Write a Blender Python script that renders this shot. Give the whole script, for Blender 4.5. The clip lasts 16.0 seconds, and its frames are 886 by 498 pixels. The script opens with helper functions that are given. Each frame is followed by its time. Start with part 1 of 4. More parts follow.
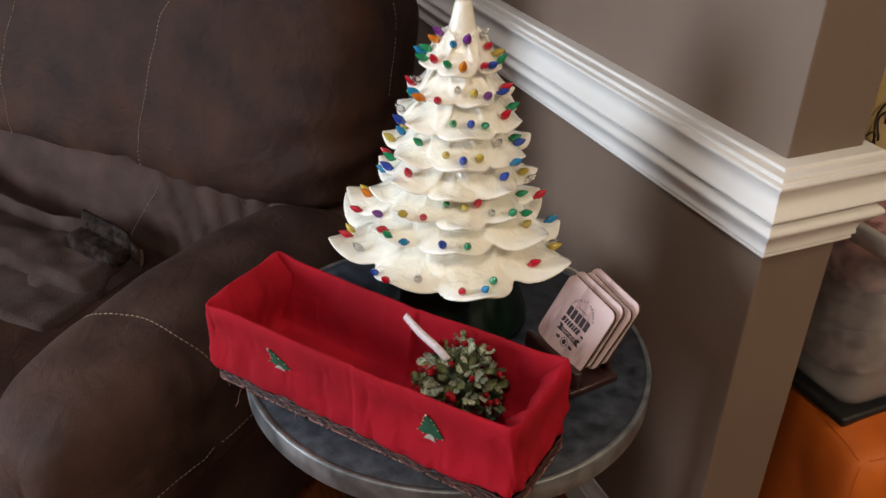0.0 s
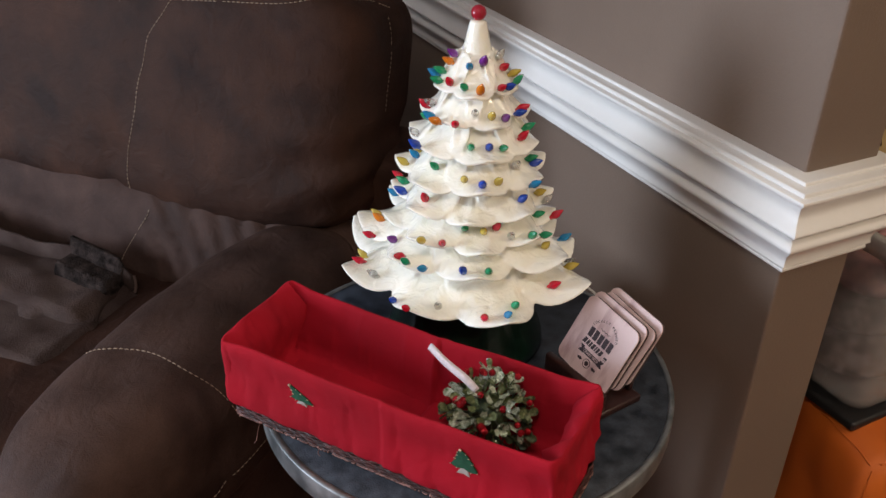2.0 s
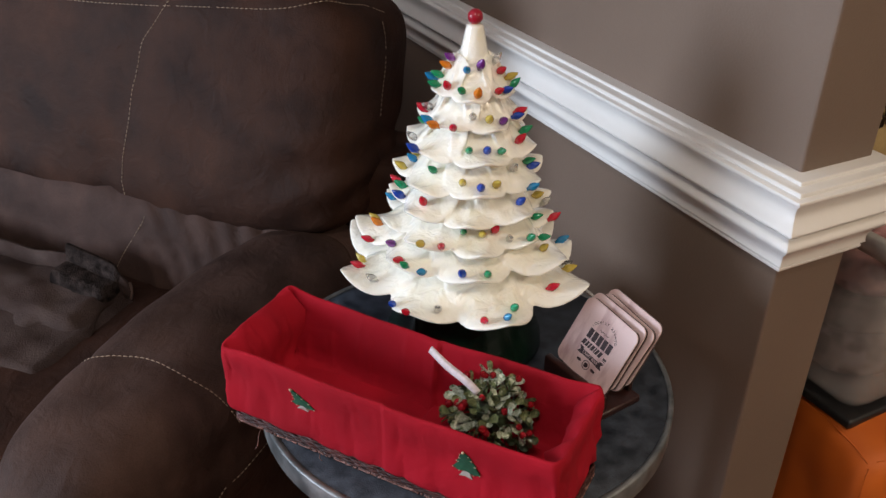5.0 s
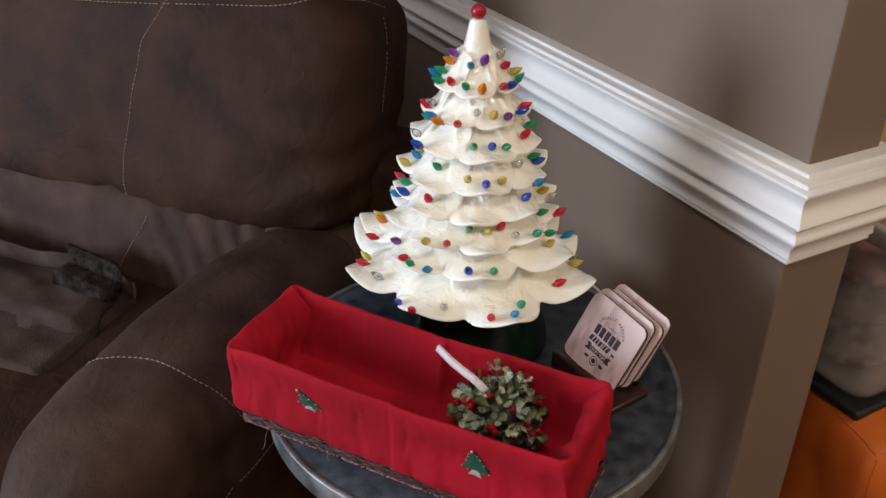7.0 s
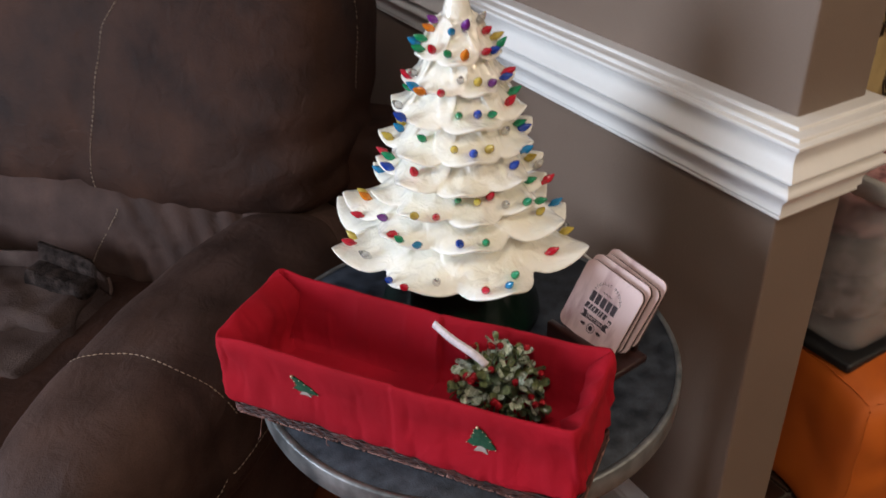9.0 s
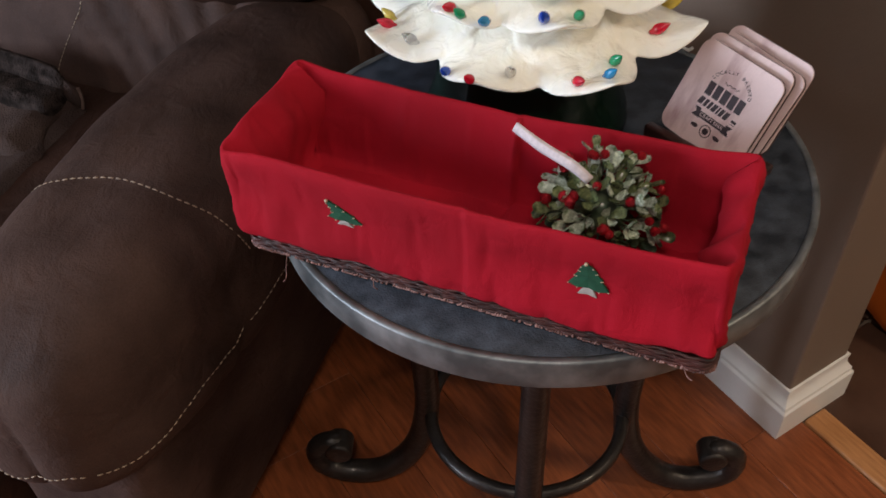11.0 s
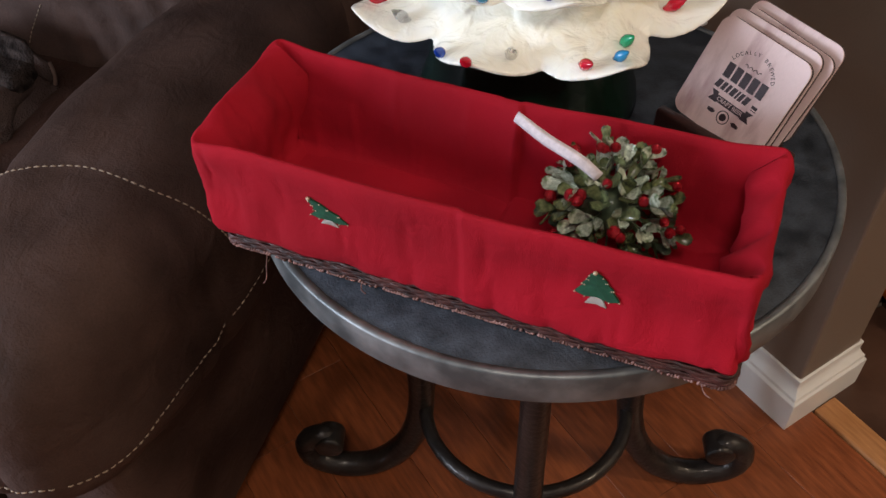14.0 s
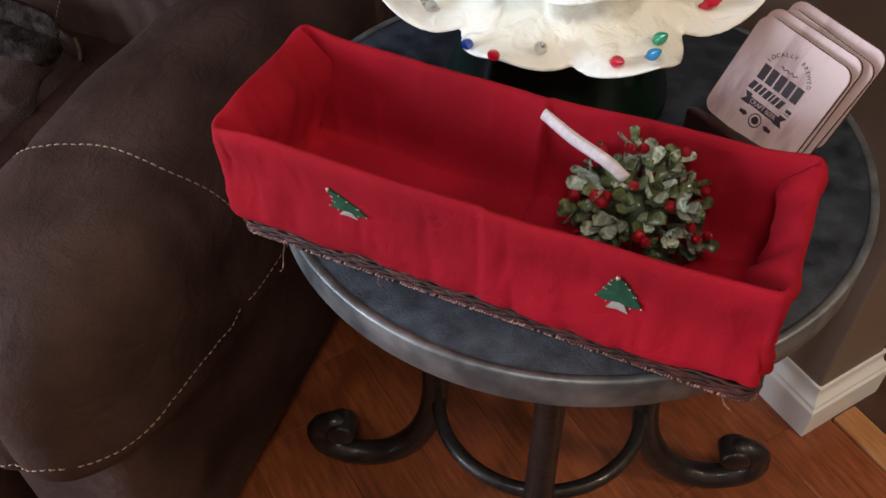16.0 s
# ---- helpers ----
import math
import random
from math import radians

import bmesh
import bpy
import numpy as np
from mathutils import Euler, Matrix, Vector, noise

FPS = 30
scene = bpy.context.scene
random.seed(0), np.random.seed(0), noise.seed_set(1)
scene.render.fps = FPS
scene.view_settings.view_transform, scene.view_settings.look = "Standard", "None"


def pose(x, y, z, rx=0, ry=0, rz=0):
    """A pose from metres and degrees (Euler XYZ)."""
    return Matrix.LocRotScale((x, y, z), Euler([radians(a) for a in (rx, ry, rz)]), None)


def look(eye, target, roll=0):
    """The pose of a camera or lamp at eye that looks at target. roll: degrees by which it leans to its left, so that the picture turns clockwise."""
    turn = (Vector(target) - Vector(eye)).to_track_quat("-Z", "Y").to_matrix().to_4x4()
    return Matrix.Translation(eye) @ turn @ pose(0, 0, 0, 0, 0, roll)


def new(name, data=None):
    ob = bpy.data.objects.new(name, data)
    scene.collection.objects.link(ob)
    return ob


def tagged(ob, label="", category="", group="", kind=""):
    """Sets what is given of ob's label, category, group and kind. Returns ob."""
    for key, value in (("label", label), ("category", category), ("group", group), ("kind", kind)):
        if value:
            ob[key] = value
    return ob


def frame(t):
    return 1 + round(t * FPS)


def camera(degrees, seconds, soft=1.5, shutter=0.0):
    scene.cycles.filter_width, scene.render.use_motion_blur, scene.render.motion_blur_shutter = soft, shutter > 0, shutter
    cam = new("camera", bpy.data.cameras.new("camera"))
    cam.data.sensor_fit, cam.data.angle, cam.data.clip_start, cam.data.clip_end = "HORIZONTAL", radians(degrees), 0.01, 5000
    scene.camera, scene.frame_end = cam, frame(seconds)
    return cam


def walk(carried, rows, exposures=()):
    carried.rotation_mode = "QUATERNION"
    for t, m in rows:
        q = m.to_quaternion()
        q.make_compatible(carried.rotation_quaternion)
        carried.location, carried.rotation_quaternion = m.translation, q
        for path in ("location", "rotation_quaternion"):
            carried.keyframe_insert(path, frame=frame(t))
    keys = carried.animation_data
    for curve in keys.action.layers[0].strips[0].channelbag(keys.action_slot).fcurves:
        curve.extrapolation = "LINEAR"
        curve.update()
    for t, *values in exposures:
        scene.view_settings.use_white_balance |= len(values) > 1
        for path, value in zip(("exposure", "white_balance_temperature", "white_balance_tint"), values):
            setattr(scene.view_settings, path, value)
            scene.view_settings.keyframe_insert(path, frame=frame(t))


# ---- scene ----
cam = camera(53.5, 16.0, shutter=0.4)
PATH = [
    (0, (-0.451, -0.954, 1.432), (0.275, 0.612, 0.42), 2.1),
    (0.5, (-0.463, -0.923, 1.446), (0.288, 0.627, 0.429), 2.3),
    (1, (-0.486, -0.89, 1.448), (0.284, 0.647, 0.427), 2.2),
    (1.5, (-0.498, -0.892, 1.453), (0.28, 0.646, 0.438), 1.7),
    (2, (-0.498, -0.887, 1.45), (0.296, 0.642, 0.435), 1.6),
    (2.5, (-0.503, -0.88, 1.456), (0.298, 0.641, 0.434), 1.5),
    (3, (-0.504, -0.879, 1.456), (0.305, 0.642, 0.44), 1.6),
    (3.5, (-0.504, -0.878, 1.461), (0.309, 0.64, 0.444), 1.6),
    (4, (-0.508, -0.885, 1.454), (0.306, 0.639, 0.447), 1.5),
    (6.5, (-0.509, -0.878, 1.45), (0.303, 0.643, 0.437), 0.7),
    (7, (-0.51, -0.873, 1.451), (0.3, 0.645, 0.43), 0.6),
    (7.5, (-0.512, -0.872, 1.448), (0.298, 0.646, 0.427), 0.6),
    (8, (-0.512, -0.87, 1.446), (0.299, 0.649, 0.429), 0.4),
    (8.5, (-0.507, -0.864, 1.442), (0.31, 0.642, 0.41), -0.3),
    (9, (-0.523, -0.841, 1.429), (0.336, 0.622, 0.369), -1.4),
    (9.5, (-0.561, -0.765, 1.378), (0.402, 0.544, 0.213), -2.7),
    (10, (-0.596, -0.724, 1.328), (0.367, 0.519, 0.092), -3.1),
    (10.2, (-0.578, -0.702, 1.31), (0.336, 0.553, 0.05), -2.0),
    (12.3, (-0.437, -0.551, 1.219), (0.161, 0.677, -0.243), -5.7),
    (12.5, (-0.446, -0.55, 1.221), (0.179, 0.667, -0.237), -5.2),
    (13, (-0.455, -0.557, 1.223), (0.215, 0.651, -0.223), -3.7),
    (13.5, (-0.451, -0.558, 1.227), (0.259, 0.639, -0.209), -2.6),
    (14, (-0.451, -0.558, 1.228), (0.266, 0.638, -0.206), -2.3),
    (14.5, (-0.45, -0.558, 1.227), (0.246, 0.648, -0.208), -2.3),
    (15, (-0.449, -0.554, 1.226), (0.225, 0.654, -0.219), -2.1),
    (15.5, (-0.447, -0.55, 1.227), (0.216, 0.655, -0.225), -2.0),
    (16, (-0.443, -0.544, 1.225), (0.223, 0.653, -0.232), -1.4),
]
walk(cam, [(t, look(eye, target, roll)) for t, eye, target, roll in PATH],
     [(0, 0.09, 6500, 10), (1.5, 0.08, 6200, 11.5), (9, 0.08, 6200, 11.5), (10, 0.02, 6200, 11.5), (12.3, 0.12, 6200, 11.5), (16, 0.12, 6200, 11.5)])

# ---- light ----
world = bpy.data.worlds.new("world")
scene.world = world
world.use_nodes = True
wn = world.node_tree
sky = wn.nodes.new("ShaderNodeTexSky")
sky.sky_type = "NISHITA"
sky.sun_disc = False
sky.sun_elevation = radians(35)
sky.sun_rotation = radians(90)
wn.links.new(sky.outputs[0], wn.nodes["Background"].inputs[0])
wn.nodes["Background"].inputs[1].default_value = 0.1


def area_lamp(name, m, sx, sy, power, colour):
    d = bpy.data.lights.new(name, "AREA")
    d.shape, d.size, d.size_y, d.energy, d.color = "RECTANGLE", sx, sy, power, colour
    ob = new(name, d)
    ob.matrix_world = m
    return ob


# daylight through the window in the west wall
area_lamp("window_daylight", look((-3.28, 0.75, 1.25), (0.2, 0, 1.0)), 1.36, 1.16, 104, (0.82, 0.90, 1.0))
# added warm fills, one over the next room, one over this; no lamps known
area_lamp("next_room_fill", look((1.20, -1.90, 2.40), (1.20, -1.90, 0)), 0.36, 0.36, 29, (1.0, 0.79, 0.54))
area_lamp("overhead_fill", look((-0.80, -1.05, 2.40), (-0.80, -1.05, 0)), 0.40, 0.40, 14, (1.0, 0.85, 0.68))


# ---- materials ----
def material(name, colour, rough=0.6, metal=0.0, spec=0.5, dark=None, scale=8.0, mix=(0.35, 0.7), bump=0.0, bump_scale=200.0,
             fine=0.0, spread=0.0, stretch=(1, 1, 1), coat=0.0, transmission=0.0, rough_vary=0.0, sheen=0.0, detail=6.0, ior=1.45, alpha=1.0, crease=0.0, crease_scale=30.0, subsurface=0.0):
    """A surface with patches between two colours at one scale, a finer grain over it and a small relief."""
    m = bpy.data.materials.new(name)
    m.use_nodes = True
    nt = m.node_tree
    N, L = nt.nodes, nt.links
    b = N["Principled BSDF"]
    b.inputs["Metallic"].default_value = metal
    b.inputs["Roughness"].default_value = rough
    b.inputs["Specular IOR Level"].default_value = spec
    b.inputs["Coat Weight"].default_value = coat
    b.inputs["Coat Roughness"].default_value = 0.12
    b.inputs["Transmission Weight"].default_value = transmission
    b.inputs["Sheen Weight"].default_value = sheen
    b.inputs["IOR"].default_value = ior
    b.inputs["Alpha"].default_value = alpha
    tc, mp = N.new("ShaderNodeTexCoord"), N.new("ShaderNodeMapping")
    mp.inputs["Scale"].default_value = stretch
    L.new(tc.outputs["Object"], mp.inputs["Vector"])
    n1 = N.new("ShaderNodeTexNoise")
    n1.inputs["Scale"].default_value, n1.inputs["Detail"].default_value = scale, detail
    L.new(mp.outputs[0], n1.inputs["Vector"])
    ramp = N.new("ShaderNodeValToRGB")
    dark = dark or tuple(0.75 * c for c in colour)
    ramp.color_ramp.elements[0].position, ramp.color_ramp.elements[0].color = mix[0], (*dark, 1)
    ramp.color_ramp.elements[1].position, ramp.color_ramp.elements[1].color = mix[1], (*colour, 1)
    L.new(n1.outputs["Fac"], ramp.inputs["Fac"])
    out = ramp.outputs[0]
    n2 = N.new("ShaderNodeTexNoise")
    n2.inputs["Scale"].default_value, n2.inputs["Detail"].default_value = bump_scale, 4
    L.new(mp.outputs[0], n2.inputs["Vector"])
    if fine or spread:
        hsv = N.new("ShaderNodeHueSaturation")
        val = N.new("ShaderNodeMath")
        val.operation, val.inputs[1].default_value, val.inputs[2].default_value = "MULTIPLY_ADD", 2 * fine, 1 - fine
        L.new(n2.outputs["Fac"], val.inputs[0])
        last = val.outputs[0]
        if spread:
            info, sp = N.new("ShaderNodeObjectInfo"), N.new("ShaderNodeMath")
            sp.operation, sp.inputs[1].default_value = "MULTIPLY_ADD", 2 * spread
            L.new(info.outputs["Random"], sp.inputs[0])
            sub = N.new("ShaderNodeMath")
            sub.operation, sub.inputs[1].default_value = "SUBTRACT", spread
            L.new(last, sub.inputs[0])
            L.new(sub.outputs[0], sp.inputs[2])
            last = sp.outputs[0]
        L.new(last, hsv.inputs["Value"])
        L.new(out, hsv.inputs["Color"])
        out = hsv.outputs[0]
    L.new(out, b.inputs["Base Color"])
    if rough_vary:
        rv = N.new("ShaderNodeMath")
        rv.operation, rv.inputs[1].default_value, rv.inputs[2].default_value = "MULTIPLY_ADD", rough_vary, rough - rough_vary / 2
        L.new(n1.outputs["Fac"], rv.inputs[0])
        L.new(rv.outputs[0], b.inputs["Roughness"])
    if subsurface:
        b.inputs["Subsurface Weight"].default_value, b.inputs["Subsurface Scale"].default_value = subsurface, 0.012
        b.inputs["Subsurface Radius"].default_value = (1.0, 0.92, 0.78)
    if bump:
        bp = N.new("ShaderNodeBump")
        bp.inputs["Strength"].default_value, bp.inputs["Distance"].default_value = 1.0, bump
        L.new(n2.outputs["Fac"], bp.inputs["Height"])
        L.new(bp.outputs[0], b.inputs["Normal"])
        if crease:                                        # broader wrinkles under the grain
            n3 = N.new("ShaderNodeTexNoise")
            n3.inputs["Scale"].default_value, n3.inputs["Detail"].default_value, n3.inputs["Distortion"].default_value = crease_scale, 3, 0.8
            L.new(mp.outputs[0], n3.inputs["Vector"])
            b3 = N.new("ShaderNodeBump")
            b3.inputs["Strength"].default_value, b3.inputs["Distance"].default_value = 1.0, crease
            L.new(n3.outputs["Fac"], b3.inputs["Height"])
            L.new(b3.outputs[0], bp.inputs["Normal"])
    return m


M_WALL = material("taupe wall paint", (0.190, 0.138, 0.105), 0.55, dark=(0.168, 0.121, 0.092), scale=3, bump=0.0006, bump_scale=260, fine=0.03)
# paint of the unseen walls, pale so that they throw fill light back
M_PALE = material("pale beige bounce paint", (0.56, 0.50, 0.43), 0.6, dark=(0.52, 0.46, 0.39), scale=3, bump=0.0006, bump_scale=260, fine=0.03)
M_TRIM = material("white gloss trim paint", (0.80, 0.79, 0.77), 0.32, dark=(0.74, 0.73, 0.71), scale=5, bump=0.0002, bump_scale=90, fine=0.02)
M_CEIL = material("white ceiling paint", (0.78, 0.77, 0.74), 0.8, bump=0.001, bump_scale=150)
M_WOOD = material("red-brown wood floor", (0.275, 0.080, 0.028), 0.30, dark=(0.155, 0.042, 0.015), scale=14, stretch=(9, 1.1, 9), bump=0.0004, bump_scale=60, fine=0.10, spread=0.16, rough_vary=0.12)
M_STRIP = material("oak threshold strip", (0.52, 0.25, 0.10), 0.35, dark=(0.36, 0.16, 0.06), scale=16, stretch=(9, 1, 9), bump=0.0003, bump_scale=60, fine=0.1)
M_TILE = material("brown floor tile", (0.10, 0.052, 0.034), 0.42, dark=(0.06, 0.030, 0.020), scale=9, bump=0.0012, bump_scale=45, fine=0.12, spread=0.08, rough_vary=0.2)
M_GROUT = material("pale grout", (0.26, 0.20, 0.15), 0.9, scale=30, bump=0.001, bump_scale=300, fine=0.1)
M_SUEDE = material("dark brown brushed leather", (0.053, 0.0245, 0.0160), 0.66, spec=0.14, dark=(0.0175, 0.0083, 0.0060), scale=10, mix=(0.28, 0.74), bump=0.0007, bump_scale=420, fine=0.30, rough_vary=0.18, detail=10, crease=0.0035, crease_scale=26)
M_STITCH = material("tan stitching thread", (0.33, 0.25, 0.18), 0.8, scale=300)
M_FUR = material("black-brown fur lining", (0.050, 0.037, 0.033), 0.95, spec=0.1, dark=(0.010, 0.007, 0.006), scale=60, bump=0.004, bump_scale=260, fine=0.4)
M_THROW = material("dark brown fleece", (0.080, 0.057, 0.050), 0.95, spec=0.1, dark=(0.042, 0.027, 0.023), scale=12, bump=0.003, bump_scale=350, fine=0.3)
M_ZINC = material("dark zinc table top", (0.056, 0.066, 0.086), 0.50, spec=0.26, dark=(0.011, 0.014, 0.020), scale=44, mix=(0.32, 0.80), bump=0.0007, bump_scale=420, fine=0.40, rough_vary=0.3, detail=12)
M_BAND = material("galvanised steel band", (0.27, 0.28, 0.285), 0.44, metal=0.6, dark=(0.11, 0.12, 0.125), scale=30, bump=0.0003, bump_scale=80, fine=0.15, rough_vary=0.2)
M_IRON = material("black wrought iron", (0.035, 0.028, 0.025), 0.38, metal=0.4, dark=(0.015, 0.012, 0.011), scale=30, bump=0.0012, bump_scale=140, fine=0.2, coat=0.2)
M_CERAMIC = material("pearl white glazed ceramic", (0.95, 0.93, 0.84), 0.24, dark=(0.92, 0.895, 0.79), scale=16, bump=0.0010, bump_scale=90, fine=0.03, coat=0.55, crease=0.0042, crease_scale=40, subsurface=0.30)
M_BASE = material("dark green glazed ceramic", (0.006, 0.020, 0.013), 0.25, dark=(0.003, 0.010, 0.007), scale=20, bump=0.0008, bump_scale=90, coat=0.4)
M_RED = material("red cotton cloth", (0.37, 0.0038, 0.016), 0.85, spec=0.25, dark=(0.27, 0.0026, 0.011), scale=9, bump=0.0005, bump_scale=900, fine=0.14, crease=0.0022, crease_scale=30)
M_BULB = {
    "red": material("red bulb", (0.72, 0.012, 0.04), 0.16, transmission=0.22, scale=200, coat=0.5),
    "blue": material("blue bulb", (0.015, 0.075, 0.55), 0.16, transmission=0.22, scale=200, coat=0.5),
    "teal": material("light blue bulb", (0.015, 0.28, 0.62), 0.16, transmission=0.22, scale=200, coat=0.5),
    "green": material("green bulb", (0.010, 0.36, 0.15), 0.16, transmission=0.22, scale=200, coat=0.5),
    "yellow": material("yellow bulb", (0.80, 0.62, 0.10), 0.16, transmission=0.35, scale=200, coat=0.5),
    "orange": material("orange bulb", (0.85, 0.25, 0.01), 0.16, transmission=0.22, scale=200, coat=0.5),
    "purple": material("purple bulb", (0.22, 0.03, 0.34), 0.16, transmission=0.22, scale=200, coat=0.5),
    "clear": material("clear bulb", (0.85, 0.84, 0.82), 0.10, transmission=0.9, scale=200, coat=0.5),
}
M_WICKER = material("dark brown wicker", (0.085, 0.024, 0.020), 0.5, dark=(0.020, 0.007, 0.006), scale=60, bump=0.0004, bump_scale=500, fine=0.25)
M_WICKER_TIP = material("worn tan wicker", (0.34, 0.18, 0.155), 0.6, dark=(0.09, 0.035, 0.026), scale=90, mix=(0.4, 0.6), bump=0.0004, bump_scale=500, fine=0.25)
M_APPLIQUE = material("green felt applique", (0.012, 0.085, 0.042), 0.9, dark=(0.008, 0.06, 0.03), scale=120, bump=0.0004, bump_scale=900, fine=0.2)
M_SILVER = material("grey silver felt", (0.36, 0.33, 0.30), 0.7, scale=150, bump=0.0003, bump_scale=900, fine=0.2)
M_GOLD = material("gold beading", (0.62, 0.50, 0.34), 0.4, metal=0.4, scale=200)
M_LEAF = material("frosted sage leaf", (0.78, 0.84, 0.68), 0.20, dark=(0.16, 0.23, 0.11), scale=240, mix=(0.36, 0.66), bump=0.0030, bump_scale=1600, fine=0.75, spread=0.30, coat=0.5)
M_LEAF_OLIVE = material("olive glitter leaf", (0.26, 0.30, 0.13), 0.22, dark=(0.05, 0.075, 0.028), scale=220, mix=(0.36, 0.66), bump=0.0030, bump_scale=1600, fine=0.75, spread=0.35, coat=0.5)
M_LEAF_SHADE = material("dark green leaf in shade", (0.07, 0.10, 0.045), 0.45, dark=(0.03, 0.05, 0.02), scale=160, bump=0.0006, bump_scale=1500, fine=0.45, spread=0.25, coat=0.2)
M_BERRY = material("red glitter berry", (0.55, 0.008, 0.018), 0.22, metal=0.5, dark=(0.16, 0.004, 0.008), scale=900, bump=0.0016, bump_scale=1400, fine=0.3)
M_RIBBON = material("sheer white ribbon", (0.68, 0.60, 0.62), 0.6, scale=200, bump=0.0002, bump_scale=1500, fine=0.08)
M_COASTER = material("pale pink wood-print coaster", (0.70, 0.52, 0.51), 0.42, dark=(0.34, 0.17, 0.17), scale=11, mix=(0.30, 0.50), stretch=(3.2, 0.9, 0.6), bump=0.0001, bump_scale=300, fine=0.08)
M_COASTER_EDGE = material("dark cork coaster edge", (0.055, 0.032, 0.03), 0.8, scale=200, fine=0.3, bump=0.0003, bump_scale=900)
M_PRINT = material("dark purple-brown print", (0.035, 0.016, 0.022), 0.5, scale=200, fine=0.2)
M_HOLDER = material("dark mahogany holder", (0.045, 0.016, 0.014), 0.35, dark=(0.02, 0.008, 0.007), scale=30, stretch=(1, 6, 6), bump=0.0002, bump_scale=200, fine=0.15)
M_ORANGE = material("orange nylon bag", (0.66, 0.150, 0.012), 0.55, dark=(0.50, 0.102, 0.008), scale=5, bump=0.0006, bump_scale=500, fine=0.06)
M_BLACK = material("black plastic", (0.012, 0.012, 0.013), 0.4, scale=40, bump=0.0003, bump_scale=200, fine=0.2)
M_BIN = material("clear plastic bin", (0.70, 0.68, 0.67), 0.22, scale=30, bump=0.0006, bump_scale=60, alpha=0.27)
M_RIM = material("frosted plastic rim", (0.58, 0.57, 0.56), 0.4, scale=30, bump=0.0003, bump_scale=200)
M_PINK = material("dusty pink fabric", (0.52, 0.28, 0.28), 0.9, dark=(0.22, 0.10, 0.11), scale=34, mix=(0.42, 0.58), bump=0.002, bump_scale=90, fine=0.2)
M_GREY = material("grey fabric", (0.29, 0.24, 0.225), 0.9, dark=(0.085, 0.060, 0.055), mix=(0.42, 0.60), scale=24, bump=0.002, bump_scale=90, fine=0.2)
M_TAN = material("tan paper bag", (0.50, 0.38, 0.18), 0.7, dark=(0.36, 0.26, 0.11), scale=14, bump=0.0008, bump_scale=200, fine=0.1)
M_INK = material("dark brown print", (0.045, 0.028, 0.016), 0.7, scale=100, fine=0.2)
M_CORD = material("white cord", (0.72, 0.70, 0.66), 0.5, scale=100, fine=0.05)
M_HEM = material("worn brown hem", (0.13, 0.085, 0.07), 0.9, scale=80, fine=0.3)
M_BALL = material("dark red plastic ball", (0.36, 0.008, 0.028), 0.30, dark=(0.28, 0.006, 0.02), scale=150, coat=0.2)
# same leather again, paler from wear and from light put into its colour
M_SUEDE_WORN_LIT = material("worn and lit brown brushed leather", (0.078, 0.046, 0.037), 0.70, spec=0.14, dark=(0.028, 0.0160, 0.0130), scale=9, mix=(0.28, 0.74), bump=0.0007, bump_scale=420, fine=0.30, rough_vary=0.18, detail=10, crease=0.0035, crease_scale=26)


# ---- helpers of this scene ----
from mathutils.bvhtree import BVHTree


def part(name, bm, mat, parent=None, label="", smooth=True):
    """Links a bmesh as one mesh object, under a thing or a part if one is given."""
    me = bpy.data.meshes.new(name)
    bmesh.ops.recalc_face_normals(bm, faces=bm.faces)
    bm.to_mesh(me)
    bm.free()
    if smooth:
        me.polygons.foreach_set("use_smooth", [True] * len(me.polygons))
    me.materials.append(mat)
    ob = new(name, me)
    if parent:
        ob.parent = parent
    if label:
        ob["label"] = label
    return ob


def piece(name, me, m, parent):
    """One more object on a mesh that alike pieces share."""
    ob = new(name, me)
    ob.parent = parent
    ob.matrix_basis = m
    return ob


def mesh_of(bm, name, mat, smooth=True):
    me = bpy.data.meshes.new(name)
    bmesh.ops.recalc_face_normals(bm, faces=bm.faces)
    bm.to_mesh(me)
    bm.free()
    if smooth:
        me.polygons.foreach_set("use_smooth", [True] * len(me.polygons))
    me.materials.append(mat)
    return me


def thing(name, m, label, category, group="", kind=""):
    ob = new(name)
    ob.empty_display_size = 0.05
    ob.matrix_basis = m
    return tagged(ob, label, category, group, kind)


def box(x0, y0, z0, x1, y1, z1, bevel=0.0, seg=2, bm=None):
    own = bmesh.new()
    bmesh.ops.create_cube(own, size=1.0)
    for v in own.verts:
        v.co = Vector((x0 + (v.co.x + 0.5) * (x1 - x0), y0 + (v.co.y + 0.5) * (y1 - y0), z0 + (v.co.z + 0.5) * (z1 - z0)))
    if bevel:
        bmesh.ops.bevel(own, geom=own.edges[:], offset=bevel, segments=seg, affect="EDGES", profile=0.5)
    if bm is None:
        return own
    tmp = bpy.data.meshes.new("tmp")
    own.to_mesh(tmp)
    own.free()
    bm.from_mesh(tmp)
    bpy.data.meshes.remove(tmp)
    return bm


